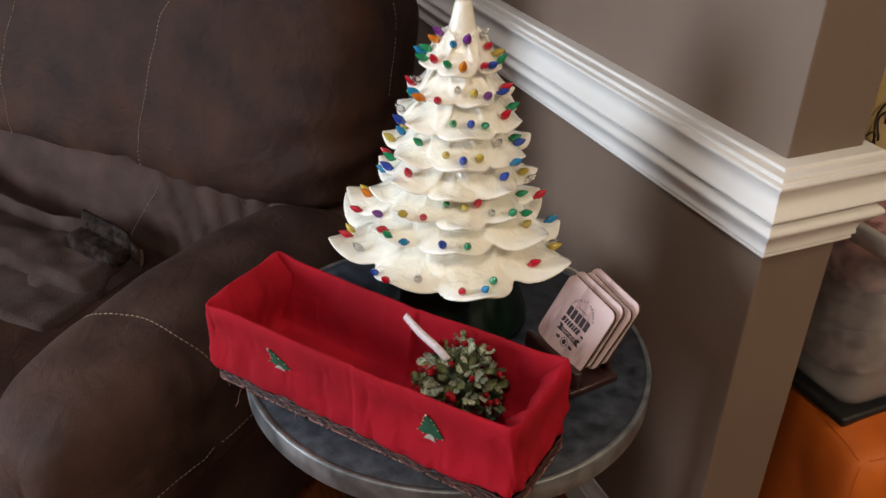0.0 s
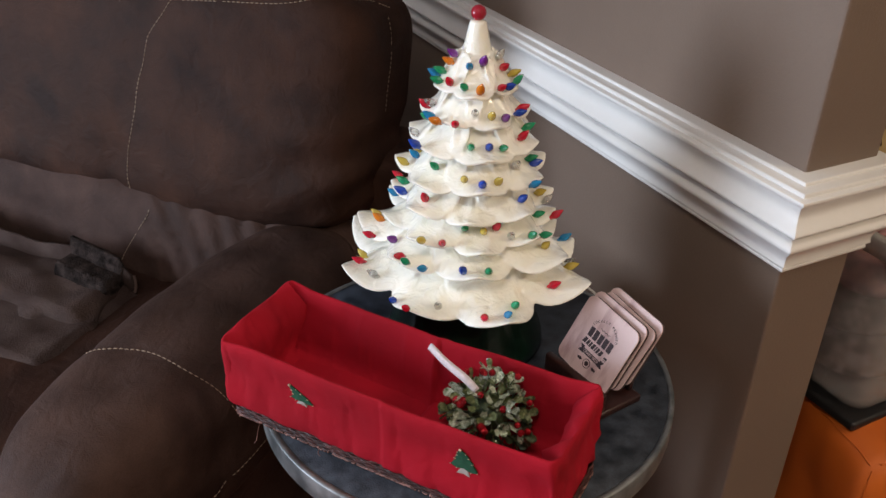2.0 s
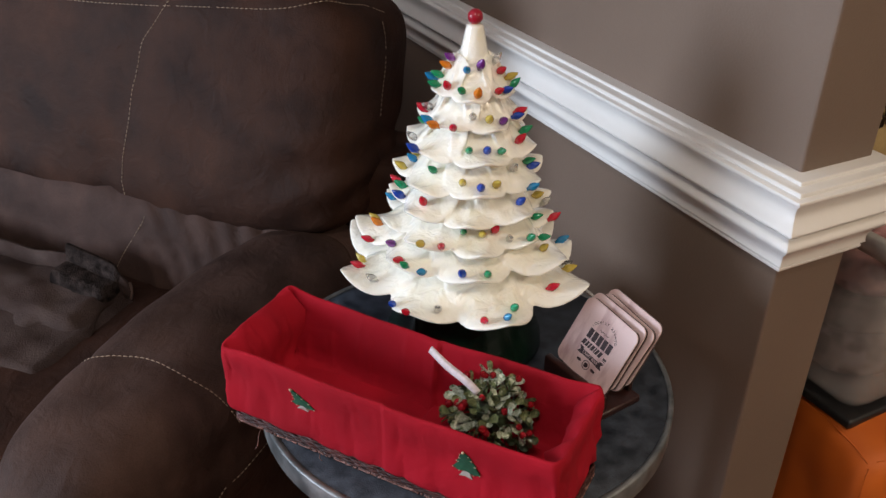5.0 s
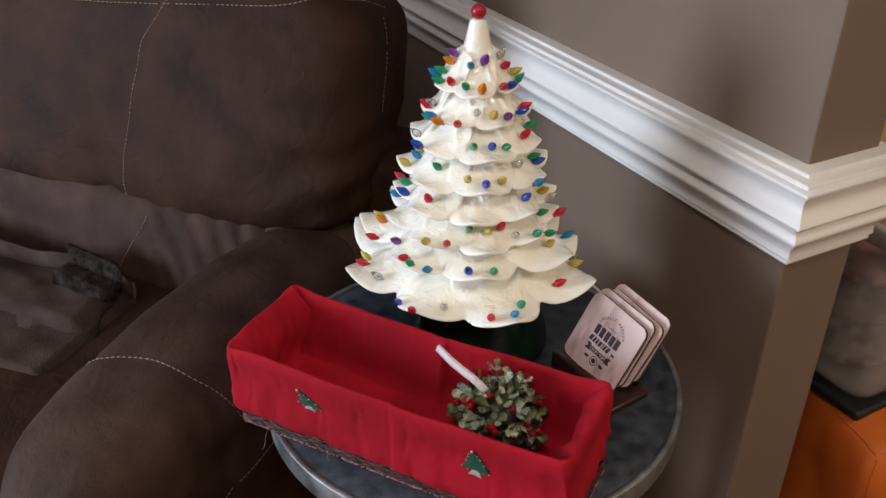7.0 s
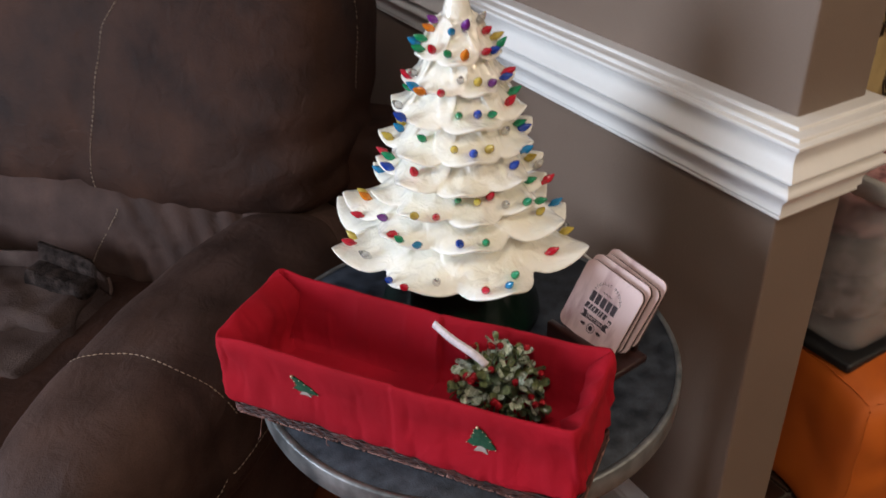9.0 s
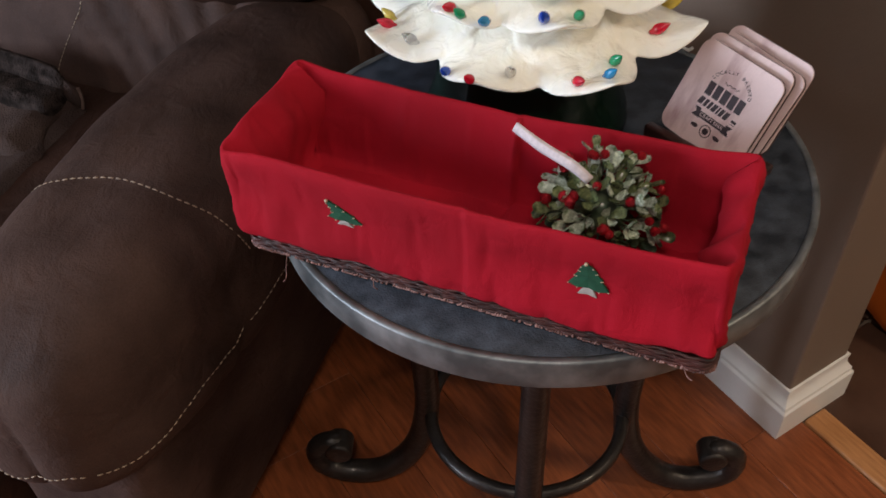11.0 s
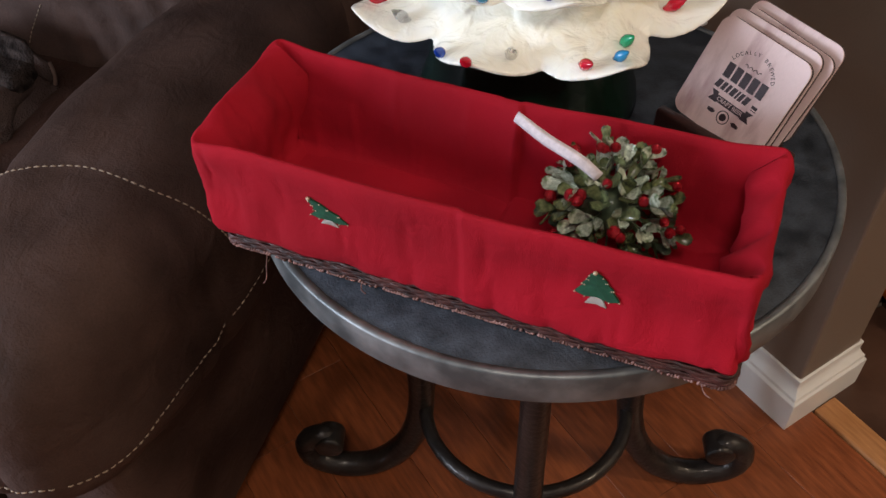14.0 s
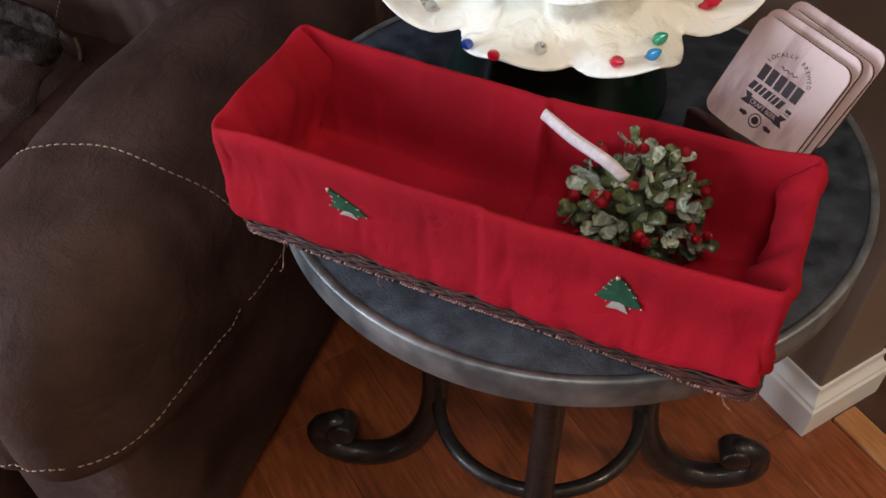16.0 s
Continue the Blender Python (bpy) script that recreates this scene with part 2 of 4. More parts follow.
def grid(rows, closed_u=False, closed_v=False, caps=False, bm=None):
    """Faces between rows of points of equal length; closed_u joins the ends of each row, closed_v the last row to the first."""
    bm = bm or bmesh.new()
    vs = [[bm.verts.new(p) for p in row] for row in rows]
    nr, nc = len(vs), len(vs[0])
    for i in range(nr if closed_v else nr - 1):
        for j in range(nc if closed_u else nc - 1):
            bm.faces.new((vs[i][j], vs[i][(j + 1) % nc], vs[(i + 1) % nr][(j + 1) % nc], vs[(i + 1) % nr][j]))
    if caps:
        bm.faces.new(vs[0])
        bm.faces.new(list(reversed(vs[-1])))
    return bm


def tube(points, radius, sides=8, bm=None, closed=False):
    """A round bar along points; radius is one number or one a point."""
    pts = [Vector(p) for p in points]
    n = len(pts)
    rad = radius if isinstance(radius, (list, tuple)) else [radius] * n
    rows, up = [], Vector((0.13, 0.21, 0.97)).normalized()
    for i, p in enumerate(pts):
        a, b = (pts[i - 1], pts[(i + 1) % n]) if closed else (pts[max(i - 1, 0)], pts[min(i + 1, n - 1)])
        t = (b - a).normalized()
        side = up.cross(t)
        if side.length < 0.15:
            side = Vector((1, 0, 0)).cross(t)
        side.normalize()
        up2 = t.cross(side)
        rows.append([p + rad[i] * (math.cos(k * 2 * math.pi / sides) * side + math.sin(k * 2 * math.pi / sides) * up2) for k in range(sides)])
    return grid(rows, closed_u=True, closed_v=closed, caps=not closed, bm=bm)


def lathe(profile, n=64, wobble=None):
    """A turned body from (radius, height) pairs."""
    rows = []
    for r, z in profile:
        rows.append([Vector((r * math.cos(2 * math.pi * k / n), r * math.sin(2 * math.pi * k / n), z)) for k in range(n)])
    return grid(rows, closed_u=True, caps=True)


def smooth_line(points, n):
    """n points along a Catmull-Rom curve through the given ones."""
    p = [Vector(q) for q in points]
    p = [2 * p[0] - p[1]] + p + [2 * p[-1] - p[-2]]
    out = []
    for i in range(n):
        s = i / (n - 1) * (len(p) - 3)
        k = min(int(s), len(p) - 4)
        t = s - k
        a, b, c, d = p[k:k + 4]
        out.append(0.5 * (2 * b + (c - a) * t + (2 * a - 5 * b + 4 * c - d) * t * t + (3 * b - a - 3 * c + d) * t ** 3))
    return out


def soft(half, power=4.0, cuts=26, ripple=None):
    """A padded block: a cube drawn towards a rounded shape, with folds from ripple(x, y, z) along the normal."""
    bm = bmesh.new()
    bmesh.ops.create_cube(bm, size=2.0)
    bmesh.ops.subdivide_edges(bm, edges=bm.edges[:], cuts=cuts, use_grid_fill=True)
    for v in bm.verts:
        x, y, z = v.co
        k = (abs(x) ** power + abs(y) ** power + abs(z) ** power) ** (1 / power)
        v.co = Vector((x / k * half[0], y / k * half[1], z / k * half[2]))
    if ripple:
        bm.normal_update()
        moved = [(v, v.co + v.normal * ripple(*v.co)) for v in bm.verts]
        for v, co in moved:
            v.co = co
    return bm


def fold(x, y, z, s, amp):
    return amp * (noise.noise((x * s, y * s, z * s)) + 0.5 * noise.noise((x * s * 2.3 + 7, y * s * 2.3, z * s * 2.3)))


def stitches(name, points, skin, parent, n=120, length=0.0088, width=0.0010):
    """A dashed seam that follows points along the skin of a padded part."""
    tree = BVHTree.FromPolygons([skin.matrix_basis @ v.co for v in skin.data.vertices], [p.vertices for p in skin.data.polygons])
    line = smooth_line(points, n * 4)
    on = []
    for p in line:
        q, nor, _, _ = tree.find_nearest(p)
        on.append((q, nor))
    bm = bmesh.new()
    rs = random.Random(len(points))
    run, last = 0.0, on[0][0]
    start = on[0]
    for q, nor in on[1:]:
        run += (q - last).length
        last = q
        if run >= length:
            d = q - start[0]
            if run < length * 4 and d.length > 1e-5 and rs.random() > 0.03:
                a, b = start[0] + start[1] * width * 0.3 + d * 0.12, q + nor * width * 0.3 - d * 0.22
                tube([a, (a + b) / 2 + nor * width * 0.5, b], [width * 0.7, width, width * 0.7], 5, bm)
            run, start = 0.0, (q, nor)
    return tagged(part(name, bm, M_STITCH, parent, "pale tan stitching"), kind="stuff")


# ---- floor, walls, ceiling ----
WX0, WX1, WY = 0.414, 0.552, -0.166          # the two faces and the end of the stub wall
X0, X1, Y0, Y1, ZC = -3.3, 3.3, -3.0, 2.6, 2.5


def slab(name, *b, mat=M_WALL, bevel=0.0, label="", kind="structure", category="wall"):
    ob = part(name, box(*b, bevel=bevel), mat, smooth=False)
    return tagged(ob, label or "taupe painted wall", category, kind=kind)


slab("subfloor", X0 - 0.1, Y0 - 0.1, -0.12, X1 + 0.1, Y1 + 0.1, -0.012, mat=M_GROUT, label="pale grout bed under the floor", category="floor")
stub = slab("wall_stub", WX0, WY, -0.01, WX1, Y1, ZC, bevel=0.004, label="taupe painted wall end beside the table")
slab("wall_north", X0, Y1, -0.01, X1, Y1 + 0.12, ZC)
# unseen walls, kept pale to bounce added light towards the sofa and table
slab("wall_south", X0, Y0 - 0.12, -0.01, X1, Y0, ZC, mat=M_PALE, label="unseen pale beige wall that bounces fill light")
slab("wall_east", X1, Y0, -0.01, X1 + 0.12, Y1, ZC, mat=M_PALE, label="unseen pale beige wall that bounces fill light")
wy0, wy1, wz0, wz1 = 0.05, 1.45, 0.65, 1.85
for nm, b in (("wall_west", (X0 - 0.12, Y0, -0.01, X0, wy0, ZC)), ("wall_west_far", (X0 - 0.12, wy1, -0.01, X0, Y1, ZC)),
              ("wall_west_sill", (X0 - 0.12, wy0, -0.01, X0, wy1, wz0)), ("wall_west_head", (X0 - 0.12, wy0, wz1, X0, wy1, ZC))):
    slab(nm, *b, mat=M_PALE, label="unseen pale beige wall that bounces fill light")
tagged(part("ceiling", box(X0, Y0, ZC, X1, Y1, ZC + 0.1), M_CEIL, smooth=False), "plain white painted ceiling", "ceiling", kind="structure")
win = thing("window_1", pose(X0, 0, 0), "white framed window in the side wall", "window", kind="structure")
bm = bmesh.new()
for y in (wy0, (wy0 + wy1) / 2 - 0.025, wy1 - 0.05):
    box(-0.09, y, wz0, -0.03, y + 0.05, wz1, 0.004, 2, bm)
for z in (wz0, wz1 - 0.05):
    box(-0.088, wy0, z, -0.032, wy1, z + 0.05, 0.004, 2, bm)
part("window_frame", bm, M_TRIM, win, smooth=False)


def sweep(name, profile, label):
    rows = []
    for d, z in profile:
        rows.append([(WX0 - d, Y1 - 0.002, z), (WX0 - d, WY - d, z), (WX1 + d, WY - d, z), (WX1 + d, Y1 - 0.002, z)])
    ob = part(name, grid(rows), M_TRIM)
    ob.data.set_sharp_from_angle(angle=radians(22))
    b = ob.modifiers.new("bevel", "BEVEL")
    b.width, b.segments, b.limit_method, b.angle_limit = 0.0012, 2, "ANGLE", radians(35)
    return tagged(ob, label, "trim", kind="structure")


def moulding(steps):
    """(depth, height) pairs with coves and beads rounded between the named corners."""
    out = []
    for i, (d, z, bulge) in enumerate(steps):
        if i and bulge:
            d0, z0 = steps[i - 1][:2]
            for k in [n / 9 for n in range(1, 9)]:
                s = math.sin(math.pi * k) * bulge
                out.append((d0 + (d - d0) * k + s, z0 + (z - z0) * k))
        out.append((d, z))
    return out


sweep("chair_rail_trim", moulding([(-0.002, 0.812, 0), (0.012, 0.812, 0), (0.013, 0.818, 0.001), (0.010, 0.820, 0), (0.017, 0.823, 0), (0.030, 0.853, -0.006), (0.034, 0.857, 0),
                                   (0.035, 0.869, 0.003), (0.023, 0.876, 0.002), (0.022, 0.882, 0), (0.038, 0.884, 0), (0.041, 0.893, 0.003),
                                   (0.037, 0.930, -0.0080), (0.043, 0.934, 0), (0.044, 0.941, 0.001), (0.036, 0.943, 0), (0.035, 0.949, 0.001), (0.021, 0.951, 0), (0.020, 0.956, 0.001), (-0.002, 0.958, 0)]),
      "white painted stacked chair rail moulding wrapped round the wall end")
sweep("baseboard", moulding([(0.016, 0.0, 0), (0.016, 0.062, 0), (0.012, 0.067, 0), (0.012, 0.072, 0), (0.004, 0.100, -0.004), (0.004, 0.105, 0), (-0.002, 0.105, 0)]),
      "white painted baseboard with a moulded top edge")

# ---- the dark brown sofa, set at an angle ----
sofa = thing("sofa", pose(0, 0, 0, 0, 0, 40), "dark brown brushed leather sofa with padded arm and tan stitching", "sofa")


def arm_fold(x, y, z):
    f = fold(x, y, z, 5, 0.006)
    f += 0.0100 * (abs(math.sin(40 * y + 2.5 * noise.noise((x * 4, y * 9, 1)))) ** 0.6 - 0.6) * max(0, min(1, (-x - 0.30) / 0.08)) * max(0.15, min(1, 0.5 - z / 0.12))   # gathers at the front
    f += 0.0060 * (abs(math.sin(30 * x + 2.5 * noise.noise((x * 9, y * 4, 1)))) ** 0.6 - 0.6) * max(0, min(1, (-y - 0.06) / 0.05)) * max(0, min(1, -z / 0.10))
    f -= 0.004 * math.exp(-((x + 0.15) / 0.012) ** 2)                                                         # seam across
    return f


arm_box = box(-0.365, 0.380, 0.02, 0.62, 0.585, 0.50, 0.04, 4)
for v in arm_box.verts:                                    # the side bulges towards the pad
    if v.co.y < 0.45:
        v.co.y -= 0.026 * min(1, max(0, (v.co.z - 0.02) / 0.36))
body = part("body", arm_box, M_SUEDE_WORN_LIT, sofa)
arm_top = soft((0.405, 0.130, 0.150), 3.2, 56, arm_fold)
for v in arm_top.verts:                                    # fuller below, down to the piping
    if v.co.z < 0:
        v.co.x *= 1 + 0.10 * (v.co.z / 0.15) ** 2
        v.co.y *= 1 + 0.13 * (v.co.z / 0.15) ** 2
pad = part("arm_pad", arm_top, M_SUEDE_WORN_LIT, sofa, "worn padded arm top, coloured paler as lit")
pad.matrix_basis = pose(-0.015, 0.447, 0.500)
apron = part("front_rail", box(-0.40, 0.60, 0.04, -0.30, 1.90, 0.30, 0.03, 3), M_SUEDE, sofa)


def back_fold(x, y, z):
    f = fold(x, y, z, 4, 0.010)
    for yy in (-0.378, 0.030):
        s = y - yy + 0.334 * z - 0.010
        f -= 0.010 * math.exp(-(s / 0.016) ** 2)
    f += 0.006 * math.sin(30 * z + 8 * noise.noise((x, y * 3, z * 3))) * max(0, min(1, (-y - 0.62) / 0.12)) * max(0, min(1, (0.1 - z) / 0.2))
    return f


back = part("back_cushion", soft((0.17, 0.83, 0.255), 6.5, 48, back_fold), M_SUEDE, sofa)
back.matrix_basis = pose(0.475, 1.193, 0.812, 0, 12, 0)


def lumbar_fold(x, y, z):
    near = max(0, min(1, (-y - 0.31) / 0.07))
    pleat = abs(math.sin(52 * y - 26 * z + 2.4 * noise.noise((x * 3, y * 6, z * 5)))) ** 0.8 - 0.6
    return fold(x, y, z, 5, 0.008) + 0.015 * near * pleat * (0.7 + 0.6 * noise.noise((y * 9, z * 4, 3)))


lumbar = part("lumbar_cushion", soft((0.12, 0.78, 0.15), 3.5, 104, lumbar_fold), M_SUEDE_WORN_LIT, sofa)
lumbar.matrix_basis = pose(0.36, 1.135, 0.50, 0, 10, 0)
seat = part("seat_cushion", soft((0.36, 0.66, 0.11), 5.0, 34, lambda x, y, z: fold(x, y, z, 5, 0.010)), M_SUEDE, sofa)
seat.matrix_basis = pose(-0.04, 1.24, 0.36)
part("frame", box(0.45, 0.30, 0.03, 0.66, 1.90, 0.72, 0.04, 3), M_SUEDE, sofa)

stitches("arm_seam", [(-0.115, 0.316, 0.53), (-0.142, 0.328, 0.598), (-0.161, 0.37, 0.638), (-0.158, 0.443, 0.646), (-0.174, 0.518, 0.639), (-0.185, 0.57, 0.57)], pad, sofa, 90)
stitches("piping", [(0.05, 0.316, 0.440), (-0.139, 0.318, 0.439), (-0.199, 0.322, 0.435), (-0.253, 0.326, 0.438), (-0.311, 0.335, 0.431), (-0.354, 0.345, 0.431), (-0.374, 0.359, 0.429), (-0.410, 0.385, 0.448), (-0.421, 0.402, 0.452), (-0.424, 0.455, 0.434), (-0.424, 0.52, 0.430)], pad, sofa, 170)
stitches("back_seam", [(0.345, 0.725, 1.025), (0.339, 0.738, 1.005), (0.327, 0.785, 0.938), (0.304, 0.808, 0.853), (0.287, 0.826, 0.762), (0.28, 0.844, 0.688), (0.30, 0.846, 0.62)], back, sofa, 120)
stitches("back_seam", [(0.345, 1.12, 1.025), (0.32, 1.19, 0.90), (0.296, 1.238, 0.768), (0.281, 1.225, 0.697), (0.30, 1.218, 0.62)], back, sofa, 120)
stitches("top_seam", [(0.545, 0.385, 0.995), (0.49, 0.398, 1.022), (0.423, 0.413, 1.038), (0.364, 0.493, 1.033), (0.351, 0.602, 1.024), (0.349, 0.777, 1.008), (0.34, 0.943, 1.0), (0.34, 1.2, 1.0), (0.34, 1.6, 1.0)], back, sofa, 230)
stitches("side_seam", [(0.52, 0.35, 1.00), (0.50, 0.347, 0.92), (0.48, 0.35, 0.80)], back, sofa, 70)
stitches("lumbar_seam", [(0.26, 0.785, 0.605), (0.246, 0.797, 0.58), (0.238, 0.829, 0.531), (0.233, 0.852, 0.493), (0.235, 0.87, 0.45)], lumbar, sofa, 60)

# ---- round side table ----
TX, TY, TZ, TR = 0.001, -0.011, 0.660, 0.2945
table = thing("side_table", pose(TX, TY, 0), "round side table with grey zinc top on black iron scroll legs", "side table")
top = part("tabletop", lathe([(0.001, TZ - 0.006), (0.20, TZ - 0.0055), (TR - 0.006, TZ - 0.0045), (TR - 0.0045, TZ - 0.008), (0.001, TZ - 0.03)], 128), M_ZINC, table)
band = [(TR - 0.0045, TZ - 0.038), (TR - 0.001, TZ - 0.038), (TR, TZ - 0.036), (TR, TZ - 0.006), (TR - 0.001, TZ - 0.0035), (TR - 0.0045, TZ - 0.003), (TR - 0.0085, TZ - 0.0040), (TR - 0.0085, TZ - 0.008)]
part("edge_band", grid([[(r * math.cos(k * math.pi / 64), r * math.sin(k * math.pi / 64), z) for k in range(128)] for r, z in band], closed_u=True, closed_v=True), M_BAND, table, "worn galvanised steel edge band")
part("under_ring", lathe([(0.001, TZ - 0.052), (TR - 0.016, TZ - 0.052), (TR - 0.012, TZ - 0.048), (TR - 0.012, TZ - 0.039), (0.001, TZ - 0.037)], 96), M_IRON, table)
part("ring_stretcher", tube([(0.140 * math.cos(k * math.pi / 24), 0.140 * math.sin(k * math.pi / 24), 0.19) for k in range(48)], 0.010, 10, closed=True), M_IRON, table)
for ang in (-125, -35, 55, 145):
    ca, sa = math.cos(radians(ang)), math.sin(radians(ang))
    line = smooth_line([(0.15, 0, 0.625), (0.152, 0, 0.50), (0.148, 0, 0.34), (0.145, 0, 0.20), (0.165, 0, 0.10), (0.21, 0, 0.035), (0.265, 0, 0.016), (0.315, 0, 0.035), (0.325, 0, 0.075), (0.300, 0, 0.098), (0.282, 0, 0.085)], 60)
    bm = tube([(p.x * ca, p.x * sa, p.z) for p in line], [0.0155 + 0.004 * math.sin(i / 59 * math.pi) for i in range(60)], 10)
    leg = part("leg", bm, M_IRON, table)
    kb = bmesh.new()
    turn = Matrix.Translation((0.288 * ca, 0.288 * sa, 0.086)) @ pose(0, 0, 0, 90, 0, ang)
    bmesh.ops.create_cone(kb, cap_ends=True, segments=24, radius1=0.0215, radius2=0.0215, depth=0.040, matrix=turn)
    bmesh.ops.bevel(kb, geom=[e for e in kb.edges if len(e.link_faces) == 2 and any(len(f.verts) > 4 for f in e.link_faces)], offset=0.005, segments=2, affect="EDGES", profile=0.5)
    part("scroll_end", kb, M_IRON, leg)

# ---- ceramic christmas tree ----
CX, CY = 0.040, 0.070
ceramic_tree = thing("ceramic_tree", pose(CX, CY, TZ - 0.006), "pearl white glazed ceramic christmas tree with coloured bulbs on the table", "decoration")
# height and reach of the bough tips, number of boughs, direction of the first
TIERS = [(1.060, 0.060, 6, -118), (1.024, 0.072, 6, -90), (0.984, 0.090, 6, -106), (0.945, 0.106, 7, -111), (0.906, 0.114, 8, -73), (0.874, 0.126, 9, -110), (0.842, 0.150, 7, -113), (0.797, 0.184, 8, -56)]
zt = lambda z: z - (TZ - 0.006)


def bough(bm, az, reach, z_tip, half, rise, seed):
    """A moulded bough: a thick tongue that falls from the stem, arches across and lifts at its tip."""
    ca, sa = math.cos(az), math.sin(az)
    r_in = reach * 0.36
    rows = []
    for i in range(23):
        s = i / 22
        e = 1 - (1 - s) ** 1.5                                          # denser towards the tip
        r = r_in + (reach - r_in) * e
        z = z_tip + rise * (1 - e) ** 1.8 - 0.150 * reach * (1 - max(0, (e - 0.30) / 0.70) ** 2.0) + 0.04 * reach
        w = half * (0.70 + 0.62 * e) * max(0.0, 1 - e ** 2.0) ** 0.80 + 0.0022
        thick = (0.0085 + 0.012 * reach) * (1 - 0.55 * e) * (0.35 + 0.65 * min(1, w / (0.35 * half)))
        dome = 0.15 * w * (1 - 0.35 * e)
        row = []
        for k in range(28):
            f = 2 * math.pi * k / 28
            c, q = math.cos(f), math.sin(f)
            x = w * math.copysign(abs(c) ** 0.8, c)
            y = dome * q if q > 0 else thick * q
            y -= 0.24 * w * (x / max(w, 0.002)) ** 2 * (0.35 + 0.65 * e)
            if q > -0.2:                                                # brushed needles and lumps of the mould
                y += (0.0011 * math.sin(9.5 * x / half + seed) * math.sin(3 * e + seed) + 0.0022 * noise.noise((x * 45, e * 3, seed)) + 0.0010 * noise.noise((x * 150, e * 5, seed + 9))) * min(1, 3 * e) * (1 - e ** 4)
            x += 0.06 * half * noise.noise((e * 2.5, seed, 1.0))
            row.append(Vector((r * ca - x * sa, r * sa + x * ca, zt(z + y))))
        rows.append(row)
    return grid(rows, closed_u=True, caps=True, bm=bm)


stem = [(0.004, zt(1.1395)), (0.0105, zt(1.138)), (0.0128, zt(1.128)), (0.0165, zt(1.110)), (0.0225, zt(1.090))]
for ze, ro, n, ph in TIERS:                                             # the stepped stem that the boughs grow from
    stem += [(0.50 * ro, zt(ze + 0.022)), (0.60 * ro, zt(ze + 0.006)), (0.62 * ro, zt(ze - 0.002 - 0.03 * ro)), (0.61 * ro, zt(ze - 0.008 - 0.03 * ro)), (0.58 * ro, zt(ze - 0.012))]
bm = lathe(stem + [(0.090, zt(0.772))], 96)
seed = 0
for i, (ze, ro, n, ph) in enumerate(TIERS):
    for k in range(n):
        seed += 1
        jig = lambda c: noise.noise((seed * 1.37, c, i * 0.7))
        az = radians(ph + 360 * k / n + 7 * jig(1))
        lean = 1 + (0.055 * math.cos(2 * (az - radians(120))) + 0.02 * math.cos(az - radians(124)) - 0.10 * max(0, math.cos(az - radians(8))) ** 4) * (i > 5)       # the foot reaches out further on one side
        bough(bm, az, 1.01 * ro * (1 + 0.06 * jig(2)) * lean, ze + 0.007 * jig(3), ro * math.pi / n * ((1.02 if i < 6 else 0.93) + 0.10 * jig(4)), (0.052 if i else 0.044) + 0.03 * ro, seed * 2.3)
ctree = part("body", bm, M_CERAMIC, ceramic_tree)
melt = ctree.modifiers.new("melt", "REMESH")                            # stem and boughs are one casting
melt.mode, melt.voxel_size, melt.use_smooth_shade = "VOXEL", 0.0018, True
ease = ctree.modifiers.new("ease", "SMOOTH")
ease.factor, ease.iterations = 0.5, 5
cast = bpy.data.meshes.new_from_object(ctree.evaluated_get(bpy.context.evaluated_depsgraph_get()))
ctree.modifiers.clear()
ctree.data = cast
part("base", lathe([(0.001, 0.0), (0.112, 0.0), (0.118, 0.006), (0.116, 0.02), (0.104, 0.05), (0.100, 0.09), (0.096, 0.125), (0.001, 0.127)], 72), M_BASE, ceramic_tree, "dark green glazed ceramic base")
ball = bmesh.new()
bmesh.ops.create_uvsphere(ball, u_segments=24, v_segments=16, radius=0.0098)
for v in ball.verts:
    v.co.z += zt(1.148)

# ---- red cloth-lined basket ----
BX, BY = -0.138, -0.111
basket = thing("basket", pose(BX, BY, TZ - 0.005, 0, 0, -55.2), "long wicker basket lined with folded red cotton cloth", "basket")


def around(hx, hy, r, n=240):
    """Points round a rectangle with rounded corners, evenly spaced, with each one's outward direction."""
    per = [(hx - r, -hy, 0, -1), (hx, -hy + r, 1, 0), (hx, hy - r, 1, 0), (hx - r, hy, 0, 1), (-hx + r, hy, 0, 1), (-hx, hy - r, -1, 0), (-hx, -hy + r, -1, 0), (-hx + r, -hy, 0, -1)]
    pts = []
    for i in range(8):
        x0, y0, u0, v0 = per[i]
        x1, y1, u1, v1 = per[(i + 1) % 8]
        if i % 2:
            d = math.hypot(x1 - x0, y1 - y0)
            m = max(2, round(d / 0.0026))
            pts += [(x0 + (x1 - x0) * k / m, y0 + (y1 - y0) * k / m, u0, v0) for k in range(m)]
        else:
            cx, cy = (hx - r) * (1 if u0 + u1 > 0 else -1), (hy - r) * (1 if v0 + v1 > 0 else -1)
            a0, a1 = math.atan2(v0, u0), math.atan2(v1, u1)
            a1 += 2 * math.pi if a1 < a0 - 1e-6 else 0
            pts += [(cx + r * math.cos(a0 + (a1 - a0) * k / 8), cy + r * math.sin(a0 + (a1 - a0) * k / 8), math.cos(a0 + (a1 - a0) * k / 8), math.sin(a0 + (a1 - a0) * k / 8)) for k in range(8)]
    return pts


HX, HY = 0.2340, 0.0765
rim = around(HX, HY, 0.012)


def corner(x, y):
    return math.exp(-(((abs(x) - HX) / 0.03) ** 2 + ((abs(y) - HY) / 0.03) ** 2))


